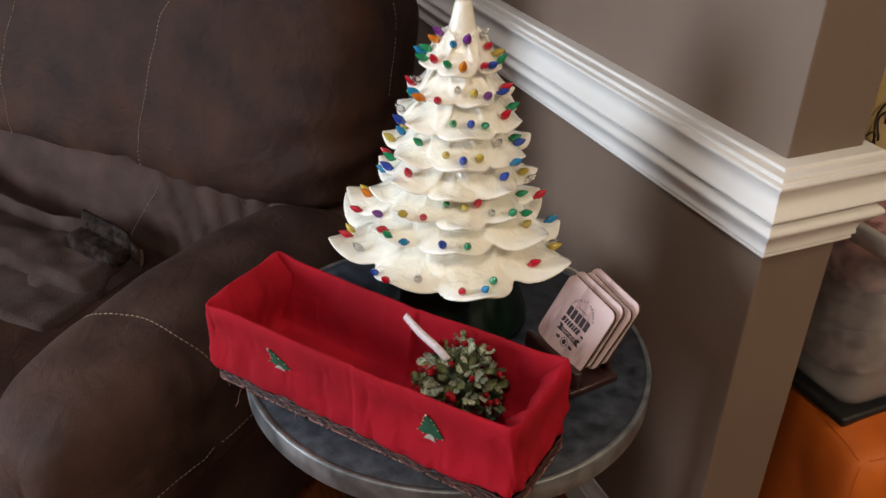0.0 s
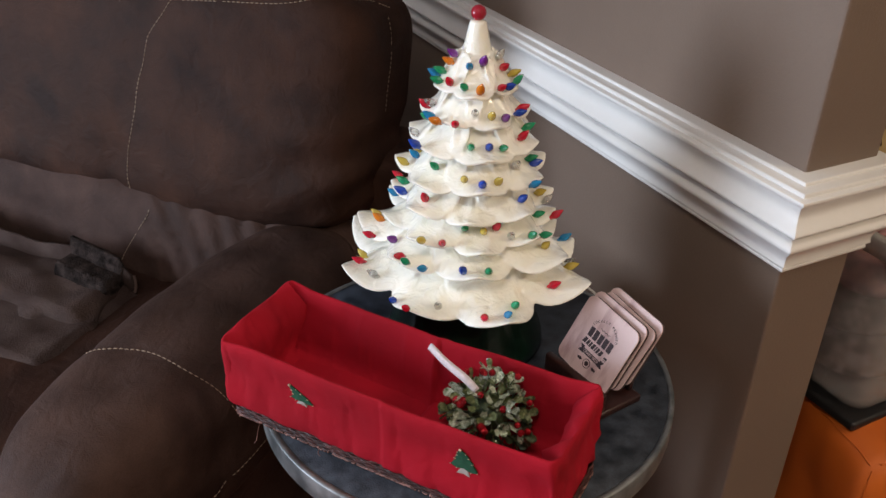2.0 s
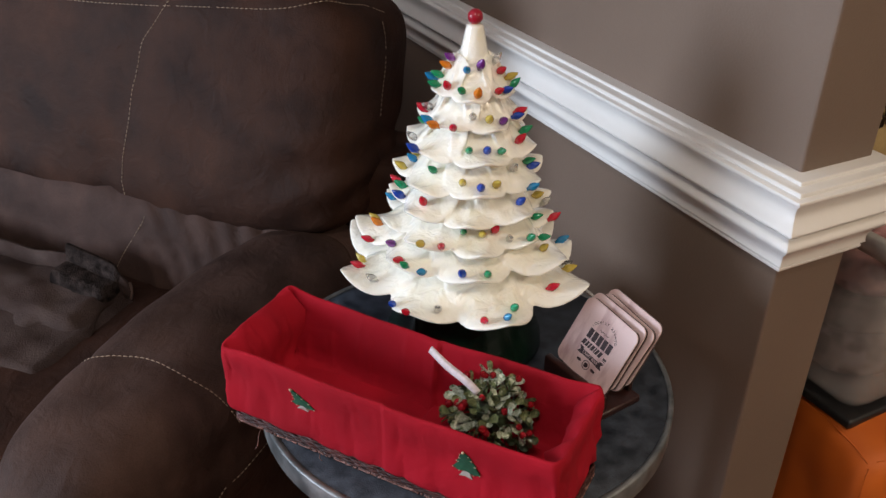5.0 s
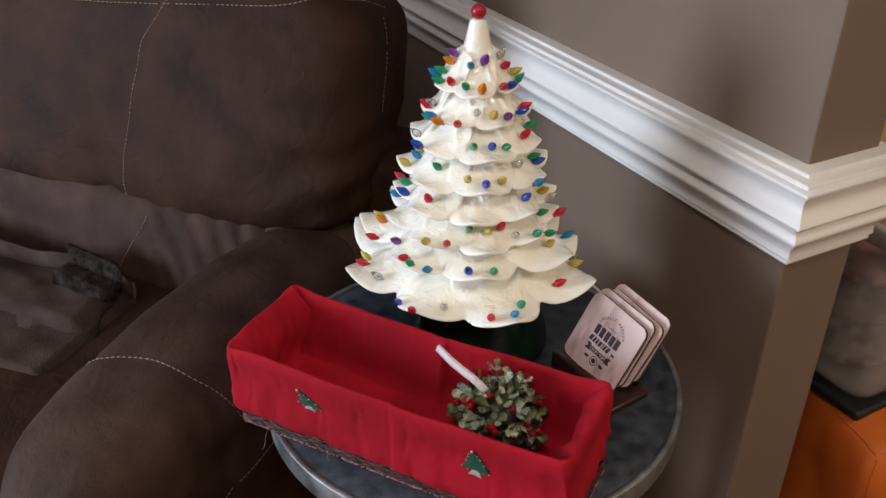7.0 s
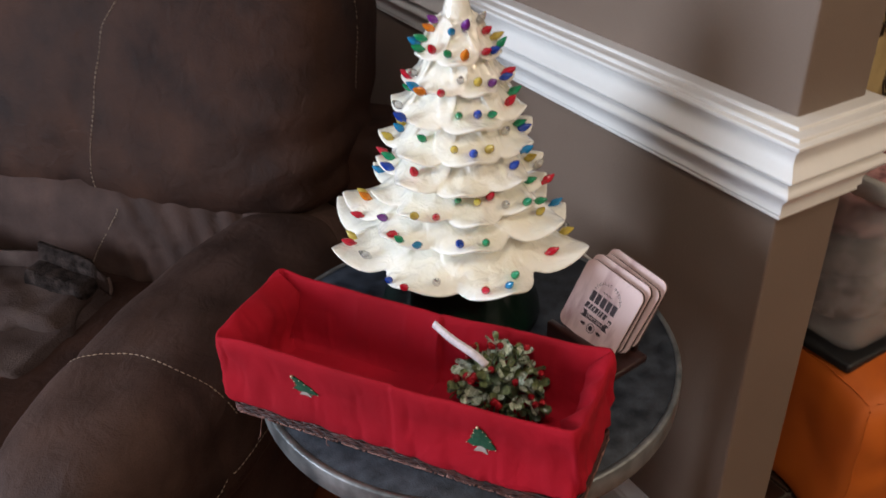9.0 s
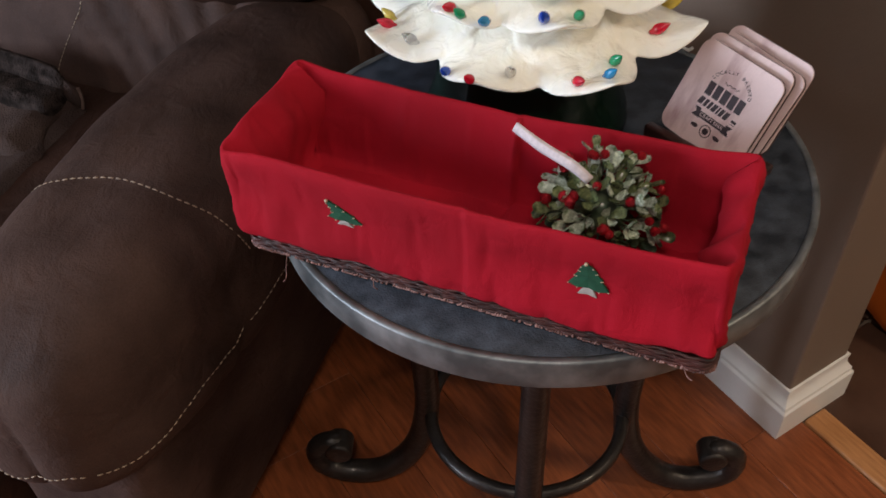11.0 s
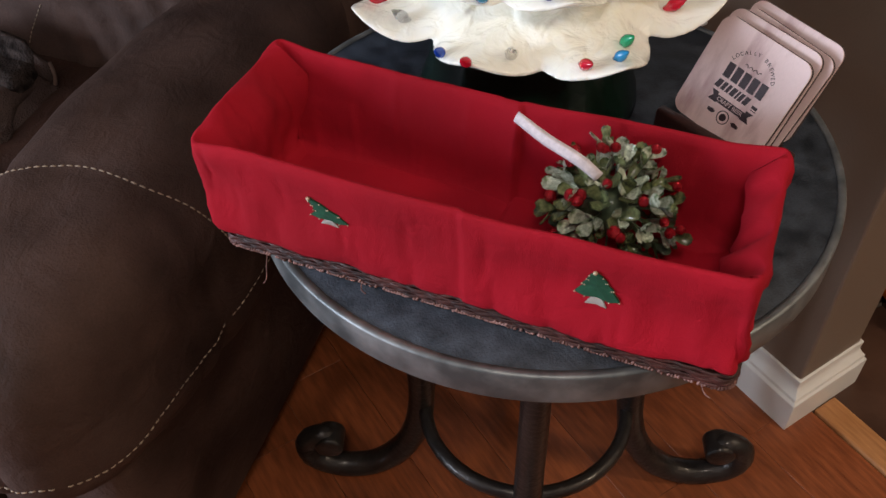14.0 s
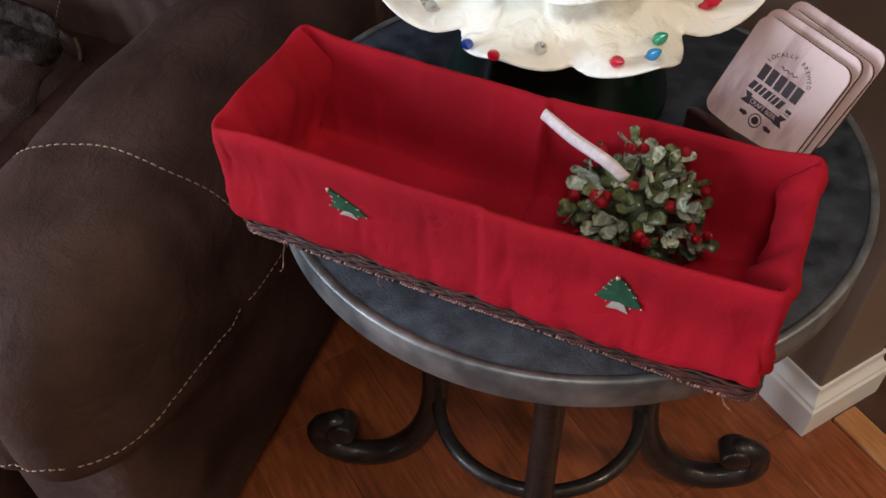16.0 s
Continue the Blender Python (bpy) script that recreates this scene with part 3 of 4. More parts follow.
# (inset from the outline, height, weight of folds)
PROFILE = [(0.0050, 0.0165, 0.9), (0.0030, 0.0150, 1.0), (0.0015, 0.0180, 1.0), (0.0020, 0.030, 1.2), (0.0042, 0.048, 1.3), (0.0058, 0.064, 1.2), (0.0040, 0.078, 1.0), (0.0006, 0.092, 0.8), (-0.0004, 0.103, 0.5),
           (0.0008, 0.1092, 0.3), (0.0024, 0.1112, 0.2), (0.0046, 0.1116, 0.2), (0.0068, 0.1100, 0.3), (0.0084, 0.104, 0.5), (0.0105, 0.090, 0.9), (0.0145, 0.070, 1.2), (0.0160, 0.045, 1.2), (0.0180, 0.026, 1.0), (0.0230, 0.0185, 0.6), (0.0330, 0.0130, 0.4), (0.050, 0.0100, 0.3)]
rows = []
for inset, h, w in PROFILE:
    row = []
    h = h * 1.12 + 0.002
    for x, y, u, v in rim:
        f = fold(x + 3, y, h * 1.6, 13, 0.0032) * w + fold(x, y + 5, h * 0.4, 40, 0.0015) * w - 0.0022 * w * max(0, 1 - 9 * abs(noise.noise((x * 17, y * 17 + 3, h * 14))))
        if inset > 0.008:
            inset_k = inset + 0.012 * min(1, max(0, h - 0.03) / 0.04) * corner(x, y) * (1 + 0.6 * math.sin(50 * h + 4 * x / HX + 3 * y / HY)) * min(1, (inset - 0.008) / 0.004) + (0.008 + 0.006 * noise.noise((y * 50, h * 30, x * 3))) * (abs(u) ** 2) * min(1, (inset - 0.008) / 0.004) * (0.4 + 0.6 * min(1, h / 0.06))
        else:
            inset_k = inset
        if inset > 0.006:                                  # cloth tucked in thickly at both ends
            inset_k += 0.009 * u * u * math.exp(-((h - 0.103) / 0.020) ** 2) * (1 + 0.7 * noise.noise((y * 45, x * 4, h * 25)))
        f += (0.0024 if inset > 0.008 else 0.0009) * (math.tanh((x - 0.004) / 0.0012) - 0.67) * math.exp(-((x - 0.004) / 0.020) ** 2) * (1 if abs(u) < 0.5 else 0)
        f -= (0.0042 if inset > 0.008 else 0.0012) * math.exp(-((x - 0.004) / 0.0024) ** 2) * (1 if abs(u) < 0.5 else 0)
        if abs(u) > 0.5 and inset > 0.006:
            f += 0.0035 * math.sin(y * 120 + h * 25 + 3 * noise.noise((y * 20, h * 20, x))) * min(1, h / 0.05)
        c = corner(x, y)
        f += c * 0.0045 * math.sin(9 * math.atan2(y, x) * 6 + h * 60) * w
        lift = 0.006 * c - 0.004 * math.exp(-((x + 0.02) / 0.10) ** 2) * (h > 0.05) + 0.003 * noise.noise((x * 12, y * 12, 2))
        if x < 0 and y < 0:
            lift -= 0.012 * c
        hem = (0.006 * (x / HX) ** 2 + 0.006 * max(0, x / HX) ** 3) * (h < 0.03) + 0.003 * noise.noise((x * 9, y * 20, 7)) * (h < 0.03)
        k = inset_k
        px = x - u * k + u * f
        px *= 1.024 if px < 0 else 1 - 0.030 * min(1, h / 0.12)
        row.append(Vector((px, y - v * k + v * f, h + lift * min(1, h / 0.1) + hem)))
    rows.append(row)
bm = grid(rows, closed_u=True)
cloth = part("liner", bm, M_RED, basket, "folded red cotton liner turned over the rim")
rows = []
for j in range(9):
    y = -0.060 + 0.120 * j / 8
    rows.append([Vector((x, y, 0.0250 + fold(x, y, 0, 22, 0.0012) + 0.0022 * math.tanh((x - 0.004) / 0.0015) * math.exp(-((x - 0.004) / 0.03) ** 2))) for x in [-0.217 + 0.434 * i / 220 for i in range(221)]])
part("liner_bottom", grid(rows), M_RED, basket)

# wicker that shows under the hem of the liner
outline = around(HX - 0.006, HY - 0.006, 0.012)
N_O = len(outline)


def strand(h, inset, amp, per, r, phase):
    pts = []
    for k in range(N_O):
        x, y, u, v = outline[k]
        w = amp * math.sin(k * per + phase)
        pts.append((x - u * (inset + w), y - v * (inset + w), h + 0.4 * w + 0.0006 * noise.noise((x * 60, y * 60, h * 400))))
    return tube(pts, r, 6, closed=True)


wicker = part("wicker_body", box(-HX + 0.012, -HY + 0.012, 0.001, HX - 0.012, HY - 0.012, 0.020, 0.006, 2), M_WICKER, basket)
for h, ins, ph in ((0.0060, 0.0010, 0.0), (0.0105, 0.0004, 2.1), (0.0150, 0.0000, 4.0), (0.0195, 0.0006, 1.0)):
    part("strand", strand(h, ins, 0.0007, 0.9, 0.0021, ph), M_WICKER, basket)
for h, ins in ((0.0128, -0.0010), (0.0175, -0.0012)):
    part("strand", strand(h, ins, 0.0006, 0.55, 0.0009, h * 900), M_WICKER, basket)
bm = bmesh.new()
for k in range(0, N_O):
    if random.random() < 0.15:
        continue
    x, y, u, v = outline[k]
    t = Vector((-v, u, 0))
    c = Vector((x - u * 0.0012, y - v * 0.0012, 0.0050 + 0.0006 * random.uniform(-1, 1)))
    lean = random.uniform(-0.2, 0.5)
    tube([c - t * 0.0022 * lean - Vector((0, 0, 0.0034)), c + Vector((u, v, 0)) * 0.0024, c + t * 0.0022 * lean + Vector((0, 0, 0.0034))], [0.0008, 0.0014 + 0.0004 * random.random(), 0.0008], 6, bm)
part("woven_edge", bm, M_WICKER_TIP, basket, "worn tan twisted edge")
for x in (-0.185, -0.09, 0.205):
    part("loose_end", tube(smooth_line([(x, -HY + 0.006, 0.004), (x + 0.004, -HY - 0.004, 0.000), (x + 0.006, -HY - 0.010, -0.010), (x + 0.002, -HY - 0.011, -0.017)] if x < -0.1 else
                                       [(x, -HY + 0.006, 0.004), (x + 0.004, -HY - 0.002, 0.004), (x + 0.009, -HY - 0.004, 0.003)], 8), 0.0006, 5), M_WICKER_TIP, basket)

# felt trees on the front of the liner
skin = BVHTree.FromPolygons([v.co.copy() for v in cloth.data.vertices], [p.vertices for p in cloth.data.polygons])


def on_front(x, z, off):
    q, nor, _, _ = skin.ray_cast(Vector((x, -0.2, z)), Vector((0, 1, 0)))
    return (q if q else Vector((x, -HY, z))) + Vector((0, -off, 0))


def applique(cx, cz, scale, bend):
    """A small felt fir with a trunk and a beaded edge, sewn on; bend: how far its top half leans over in the fold."""
    def place(x, z, off):
        return on_front(cx + scale * (x + bend * max(0, z) * 0.8), cz + scale * z * (1 - 0.45 * abs(bend)), off)
    left = [(0.0, 1.0), (-0.22, 0.72), (-0.34, 0.42), (-0.28, 0.40), (-0.52, 0.06), (-0.44, 0.03), (-0.74, -0.46), (-0.40, -0.58)]
    ring = left + [(0.0, -0.50)] + [(-x, z) for x, z in reversed(left[1:])]
    bm = bmesh.new()
    front, backs = [bm.verts.new(place(x, z, 0.0016)) for x, z in ring], [bm.verts.new(place(x, z, -0.0006)) for x, z in ring]
    mid_f = bm.verts.new(place(0, 0.1, 0.0026))
    for i in range(len(ring)):
        j = (i + 1) % len(ring)
        bm.faces.new((front[i], front[j], mid_f))
        bm.faces.new((front[j], front[i], backs[i], backs[j]))
    felt = part("felt_tree", bm, M_APPLIQUE, cloth, "dark green felt fir with a beaded edge", smooth=False)
    bm = bmesh.new()
    q = [(-0.16, -0.52), (0.16, -0.52), (0.36, -0.86), (0.0, -0.80), (-0.36, -0.86)]
    f = [bm.verts.new(place(x, z, 0.0014)) for x, z in q]
    k = [bm.verts.new(place(x, z, -0.0006)) for x, z in q]
    bm.faces.new(f)
    for i in range(5):
        bm.faces.new((f[i], f[(i + 1) % 5], k[(i + 1) % 5], k[i]))
    part("felt_trunk", bm, M_SILVER, cloth, "silver grey felt trunk", smooth=False)
    bm = bmesh.new()
    for i, (x, z) in enumerate(ring):
        if i in (8,):
            continue
        bmesh.ops.create_icosphere(bm, subdivisions=1, radius=0.0008 if i else 0.0020, matrix=Matrix.Translation(place(x, z, 0.0018)))
    part("beads", bm, M_GOLD, cloth, "tiny gold beads")


applique(0.115, 0.080, 0.0235, -0.12)
applique(-0.112, 0.080, 0.0235, -0.75)

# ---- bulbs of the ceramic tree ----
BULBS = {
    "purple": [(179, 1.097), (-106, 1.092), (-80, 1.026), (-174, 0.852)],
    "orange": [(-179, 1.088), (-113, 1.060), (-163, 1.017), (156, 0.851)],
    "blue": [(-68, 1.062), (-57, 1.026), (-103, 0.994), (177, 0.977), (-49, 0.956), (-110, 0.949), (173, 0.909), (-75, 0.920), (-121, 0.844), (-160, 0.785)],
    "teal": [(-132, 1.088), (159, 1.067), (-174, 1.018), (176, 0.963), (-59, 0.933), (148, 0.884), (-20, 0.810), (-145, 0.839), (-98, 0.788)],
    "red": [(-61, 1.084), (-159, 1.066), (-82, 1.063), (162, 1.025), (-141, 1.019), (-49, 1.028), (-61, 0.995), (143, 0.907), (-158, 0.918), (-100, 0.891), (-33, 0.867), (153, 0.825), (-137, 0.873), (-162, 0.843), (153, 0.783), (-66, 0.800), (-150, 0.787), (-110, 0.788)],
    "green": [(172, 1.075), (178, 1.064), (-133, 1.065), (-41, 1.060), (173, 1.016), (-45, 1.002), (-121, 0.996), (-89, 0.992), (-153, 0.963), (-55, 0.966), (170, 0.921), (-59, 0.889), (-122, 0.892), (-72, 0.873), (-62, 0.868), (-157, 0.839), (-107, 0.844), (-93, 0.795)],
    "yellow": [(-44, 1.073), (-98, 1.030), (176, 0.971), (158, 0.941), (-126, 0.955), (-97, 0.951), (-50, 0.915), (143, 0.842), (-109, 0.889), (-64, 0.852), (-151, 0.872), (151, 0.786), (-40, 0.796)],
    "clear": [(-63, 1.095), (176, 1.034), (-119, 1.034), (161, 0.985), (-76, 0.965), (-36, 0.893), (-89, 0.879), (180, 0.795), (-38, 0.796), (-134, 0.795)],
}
part("ball_finial", ball, M_BALL, ceramic_tree, "round red plastic ball at the tip")
bark = BVHTree.FromPolygons([v.co.copy() for v in ctree.data.vertices], [p.vertices for p in ctree.data.polygons])


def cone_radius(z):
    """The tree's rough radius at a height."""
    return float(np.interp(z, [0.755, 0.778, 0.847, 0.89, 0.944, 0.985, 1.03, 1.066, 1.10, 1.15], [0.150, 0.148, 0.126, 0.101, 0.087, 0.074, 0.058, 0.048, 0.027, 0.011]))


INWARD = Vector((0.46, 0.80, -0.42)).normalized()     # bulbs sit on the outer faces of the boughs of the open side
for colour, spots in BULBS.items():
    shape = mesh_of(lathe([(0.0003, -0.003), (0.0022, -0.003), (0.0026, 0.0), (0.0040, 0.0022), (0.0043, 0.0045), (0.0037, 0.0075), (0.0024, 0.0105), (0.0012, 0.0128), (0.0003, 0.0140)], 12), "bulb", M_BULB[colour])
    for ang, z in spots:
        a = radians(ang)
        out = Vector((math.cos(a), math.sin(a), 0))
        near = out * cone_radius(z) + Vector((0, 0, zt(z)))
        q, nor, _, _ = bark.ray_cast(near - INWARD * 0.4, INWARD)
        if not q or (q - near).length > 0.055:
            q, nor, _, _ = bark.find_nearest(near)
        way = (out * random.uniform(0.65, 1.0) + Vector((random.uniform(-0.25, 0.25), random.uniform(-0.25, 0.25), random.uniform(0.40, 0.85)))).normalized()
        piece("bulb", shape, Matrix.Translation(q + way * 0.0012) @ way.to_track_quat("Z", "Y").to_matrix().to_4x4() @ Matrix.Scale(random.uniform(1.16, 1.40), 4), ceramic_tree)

# white cord of the tree
cord = part("power_cord", tube(smooth_line([(0.10, 0.14, TZ + 0.004), (0.20, 0.135, TZ + 0.022), (0.262, 0.085, TZ + 0.016), (0.280, 0.055, TZ + 0.003), (0.295, 0.06, TZ - 0.004), (0.305, 0.10, TZ - 0.05), (0.31, 0.22, 0.45), (0.33, 0.30, 0.20), (0.36, 0.36, 0.006)], 60), 0.0021, 8), M_CORD)
tagged(cord, "thin white power cord hanging over the table edge", "cord")

# ---- mistletoe ball in the basket ----
ornament = thing("mistletoe_ball", pose(-0.060, -0.178, TZ + 0.019 + 0.050), "round mistletoe ball of frosted green leaves and red berries", "ornament")
core = bmesh.new()
bmesh.ops.create_icosphere(core, subdivisions=2, radius=0.026)
part("core", core, M_LEAF_SHADE, ornament)


def leaf_mesh(mat, name):
    rows = []
    for i in range(9):
        t = i / 8
        w = 0.0064 * t ** 0.8 * math.sqrt(1 - 0.985 * t ** 5) + 0.0005
        x = 0.018 * t
        lift = 0.004 * t * t
        rows.append([Vector((x, w * s, lift + 0.0014 * s * s + 0.0003)) for s in (-1, -0.5, 0, 0.5, 1)])
    under = [[p - Vector((0, 0, 0.0006)) for p in r] for r in rows]
    bm = grid(rows)
    grid(under, bm=bm)
    bmesh.ops.remove_doubles(bm, verts=bm.verts, dist=0.00001)
    return mesh_of(bm, name, mat)


LEAVES = [leaf_mesh(M_LEAF, "leaf"), leaf_mesh(M_LEAF_OLIVE, "leaf"), leaf_mesh(M_LEAF_SHADE, "leaf")]
stem_me = mesh_of(tube([(0, 0, 0.018), (0, 0, 0.056)], 0.0009, 5), "stem", M_LEAF_SHADE)
rnd = random.Random(11)
sprigs = 74
for i in range(sprigs):
    zz = 1 - 1.72 * (i + 0.5) / sprigs
    a = i * 2.39996 + rnd.uniform(-0.2, 0.2)
    d = Vector((math.sqrt(1 - zz * zz) * math.cos(a), math.sqrt(1 - zz * zz) * math.sin(a), zz))
    ln = rnd.uniform(0.034, 0.060)
    tip = d * ln
    piece("stem", stem_me, d.to_track_quat("Z", "Y").to_matrix().to_4x4() @ Matrix.Scale(ln / 0.056, 4), ornament)
    n_l = 4 if zz > -0.2 else 3
    spin = rnd.uniform(0, 6.28)
    side = d.orthogonal().normalized()
    for k in range(n_l):
        ang = spin + k * 2 * math.pi / n_l
        dirn = (side * math.cos(ang) + d.cross(side) * math.sin(ang)) * rnd.uniform(0.6, 1.0) + d * rnd.uniform(0.35, 1.1)
        ax = dirn.normalized()
        az = (d + Vector((0, 0, 0.25)) - ax * (d + Vector((0, 0, 0.25))).dot(ax)).normalized()
        ay = az.cross(ax)
        m = Matrix.Translation(tip * rnd.uniform(0.72, 0.95)) @ Matrix((ax, ay, az)).transposed().to_4x4()
        # shade put into the colour: dark leaves underneath, paler ones likelier towards the top
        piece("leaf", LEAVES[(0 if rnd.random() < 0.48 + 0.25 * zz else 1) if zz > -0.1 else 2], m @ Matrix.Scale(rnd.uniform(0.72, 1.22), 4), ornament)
bb = bmesh.new()
bmesh.ops.create_icosphere(bb, subdivisions=2, radius=0.0041)
berry = mesh_of(bb, "berry", M_BERRY)
for i in range(22):
    zz = 0.97 - 1.4 * (i + 0.5) / 22
    a = i * 2.39996 + 1.3
    d = Vector((math.sqrt(1 - zz * zz) * math.cos(a), math.sqrt(1 - zz * zz) * math.sin(a), zz))
    for k in range(3 if i % 3 == 0 else 1):
        off = Vector((rnd.uniform(-1, 1), rnd.uniform(-1, 1), rnd.uniform(-1, 1))) * (0.006 if i % 3 == 0 else 0)
        piece("berry", berry, Matrix.Translation(d * rnd.uniform(0.050, 0.061) + off) @ Matrix.Scale(rnd.uniform(0.95, 1.45), 4), ornament)
# the hanging loop: two plies of sheer ribbon
o = Vector((-0.060, -0.178, TZ + 0.069))
line = smooth_line([Vector((-0.080, -0.180, 0.772)) - o, Vector((-0.089, -0.165, 0.784)) - o, Vector((-0.099, -0.137, 0.790)) - o, Vector((-0.107, -0.107, 0.797)) - o], 16)
for ply in (0, 1):
    rows = []
    for i, p in enumerate(line):
        t = (line[min(i + 1, 15)] - line[max(i - 1, 0)]).normalized()
        side = (Vector((0.30, 0.25, 0.92)) - t * Vector((0.30, 0.25, 0.92)).dot(t)).normalized()
        nn = side.cross(t).normalized()
        q = p + nn * (0.0016 * ply + (0.0022 * math.sin(i / 15 * math.pi) if ply else 0))
        rows.append([q - side * 0.0045, q - side * 0.0022 + nn * 0.0006, q + nn * 0.0008, q + side * 0.0022 + nn * 0.0006, q + side * 0.0045])
    ob = part("ribbon", grid(rows), M_RIBBON, ornament, "sheer white ribbon loop")
    so = ob.modifiers.new("solid", "SOLIDIFY")
    so.thickness = 0.0005

# ---- coasters in their holder ----
CO = pose(0.109, -0.074, 0.697, 0, 0, -82.5) @ pose(0, 0, 0, 63.5, 0, 0) @ pose(0, 0, 0, 0, 0, -6.5)
CS = 0.102


def rounded_plate(s, r, z0, z1, bm=None):
    bm = bm or bmesh.new()
    pts = []
    for cx, cy, a0 in ((s - r, s - r, 0), (r, s - r, 90), (r, r, 180), (s - r, r, 270)):
        pts += [(cx + r * math.cos(radians(a0 + k * 15)), cy + r * math.sin(radians(a0 + k * 15))) for k in range(7)]
    return grid([[(x, y, z) for x, y in pts] for z in (z0, z1)], closed_u=True, caps=True, bm=bm)


def text_bars(parent):
    """The print of the face: bars for the lettered mark, words that can be read, a banner and a round emblem."""
    z = 0.0002
    mx = 0.053
    def bar(name, x0, y0, x1, y1, slant=0.0):
        bm = box(x0, y0, 0, x1, y1, 0.0003)
        for v in bm.verts:
            v.co.x += slant * (v.co.y - y0)
            v.co.z += z
        part(name, bm, M_PRINT, parent, smooth=False)
    for i in range(5):
        bar("print_bar", mx - 0.0235 + i * 0.0096, 0.0520, mx - 0.0235 + i * 0.0096 + 0.0076, 0.0665)
    for x, w in ((-0.0255, 0.0055), (-0.0185, 0.0040), (-0.0130, 0.0035), (-0.0080, 0.0050), (-0.0015, 0.0022), (0.0020, 0.0040), (0.0075, 0.0050)):
        bar("print_bar", mx + x, 0.0405, mx + x + w, 0.0488, 0.25)
    bar("print_bar", mx + 0.0185, 0.0420, mx + 0.0245, 0.0450, 0.0)
    bar("print_bar", mx + 0.0185, 0.0400, mx + 0.0245, 0.0407, 0.0)
    bm = bmesh.new()
    ring = [(-0.0245, 0.0375), (-0.0165, 0.0375), (-0.0165, 0.0350), (0.0165, 0.0350), (0.0165, 0.0375), (0.0245, 0.0375), (0.0205, 0.0325), (0.0245, 0.0275), (0.0145, 0.0275), (0.0145, 0.0285), (-0.0145, 0.0285), (-0.0145, 0.0275), (-0.0245, 0.0275), (-0.0205, 0.0325)]
    bm.faces.new([bm.verts.new((mx + x, y, z + 0.0002)) for x, y in ring])
    r = bmesh.ops.extrude_face_region(bm, geom=bm.faces[:])
    for v in [g for g in r["geom"] if isinstance(g, bmesh.types.BMVert)]:
        v.co.z -= 0.0003
    part("banner", bm, M_PRINT, parent, smooth=False)
    part("emblem", tube([(mx + 0.0062 * math.cos(k * math.pi / 12), 0.0195 + 0.0062 * math.sin(k * math.pi / 12), z) for k in range(24)], 0.0005, 6, closed=True), M_PRINT, parent)
    bm = bmesh.new()
    bmesh.ops.create_cone(bm, cap_ends=True, segments=20, radius1=0.0036, radius2=0.0036, depth=0.0003, matrix=Matrix.Translation((mx, 0.0195, z)))
    part("emblem_centre", bm, M_PRINT, parent, smooth=False)
    for sx in (-1, 1):
        bm = bmesh.new()
        ring = [(sx * 0.0095, 0.0200), (sx * 0.0125, 0.0218), (sx * 0.0185, 0.0208), (sx * 0.0185, 0.0178), (sx * 0.0125, 0.0172)]
        bm.faces.new([bm.verts.new((mx + x, y, z + 0.0001)) for x, y in ring])
        part("hop_mark", bm, M_PRINT, parent, smooth=False)

    def word(text, size, m, mat):
        cu = bpy.data.curves.new("word", "FONT")
        cu.body, cu.size, cu.align_x, cu.extrude = text, size, "CENTER", 0.00012
        ob = bpy.data.objects.new("word", cu)
        scene.collection.objects.link(ob)
        me = bpy.data.meshes.new_from_object(ob.evaluated_get(bpy.context.evaluated_depsgraph_get()))
        bpy.data.objects.remove(ob)
        bpy.data.curves.remove(cu)
        me.materials.append(mat)
        w = new("lettering", me)
        w.parent = parent
        w.matrix_basis = m
        return w
    for i, ch in enumerate("LOCALLY BREWED"):
        if ch != " ":
            a = radians(90 + (6.5 - i) * 10.0)
            word(ch, 0.0052, Matrix.Translation((mx + 0.0235 * math.cos(a), 0.0600 + 0.0235 * math.sin(a), z + 0.0001)) @ pose(0, 0, 0, 0, 0, math.degrees(a) - 90), M_PRINT)
    word("CRAFT BEER", 0.0055, pose(mx, 0.0303, z + 0.0006), M_COASTER)
    part("flourish", tube([(mx - 0.009 + 0.0012 * k, 0.0715 + 0.0012 * math.sin(k * 1.4), z) for k in range(16)], 0.0004, 5), M_PRINT, parent)


first = None
back_n = CO.to_3x3() @ Vector((0, 0, -1))
for i, (off, sx, sy, turn) in enumerate(((0.0, 0, 0, 0), (0.0100, 0.001, 0.008, 1.0), (0.0195, 0.004, 0.013, -1.5), (0.0290, 0.006, 0.021, 0.5))):
    m = CO @ pose(sx, sy, -off, 0, 0, turn)
    co = thing("coaster", m, "square pink wood-print coaster with dark printed mark" if i == 0 else "square pink wood-print coaster stacked behind another", "coaster", "coasters in the holder")
    part("face", rounded_plate(CS, 0.012, -0.0020, 0.0), M_COASTER, co, smooth=False)
    part("backing", rounded_plate(CS, 0.012, -0.0058, -0.0021), M_COASTER_EDGE, co, "dark cork backing", smooth=False)
    if i == 0:
        text_bars(co)
hold = thing("coaster_holder", Matrix.Translation((0.114, -0.073, TZ - 0.0055)) @ pose(0, 0, 0, 0, 0, -82.5), "dark mahogany wooden coaster holder on the table", "holder")
part("foot", box(-0.008, -0.026, 0.0, 0.110, 0.060, 0.012, 0.003, 2), M_HOLDER, hold)
part("front_lip", box(-0.008, -0.018, 0.011, 0.108, -0.006, 0.040, 0.003, 2), M_HOLDER, hold)
part("back_rest", box(0.005, 0.050, 0.011, 0.095, 0.059, 0.040, 0.003, 2), M_HOLDER, hold)

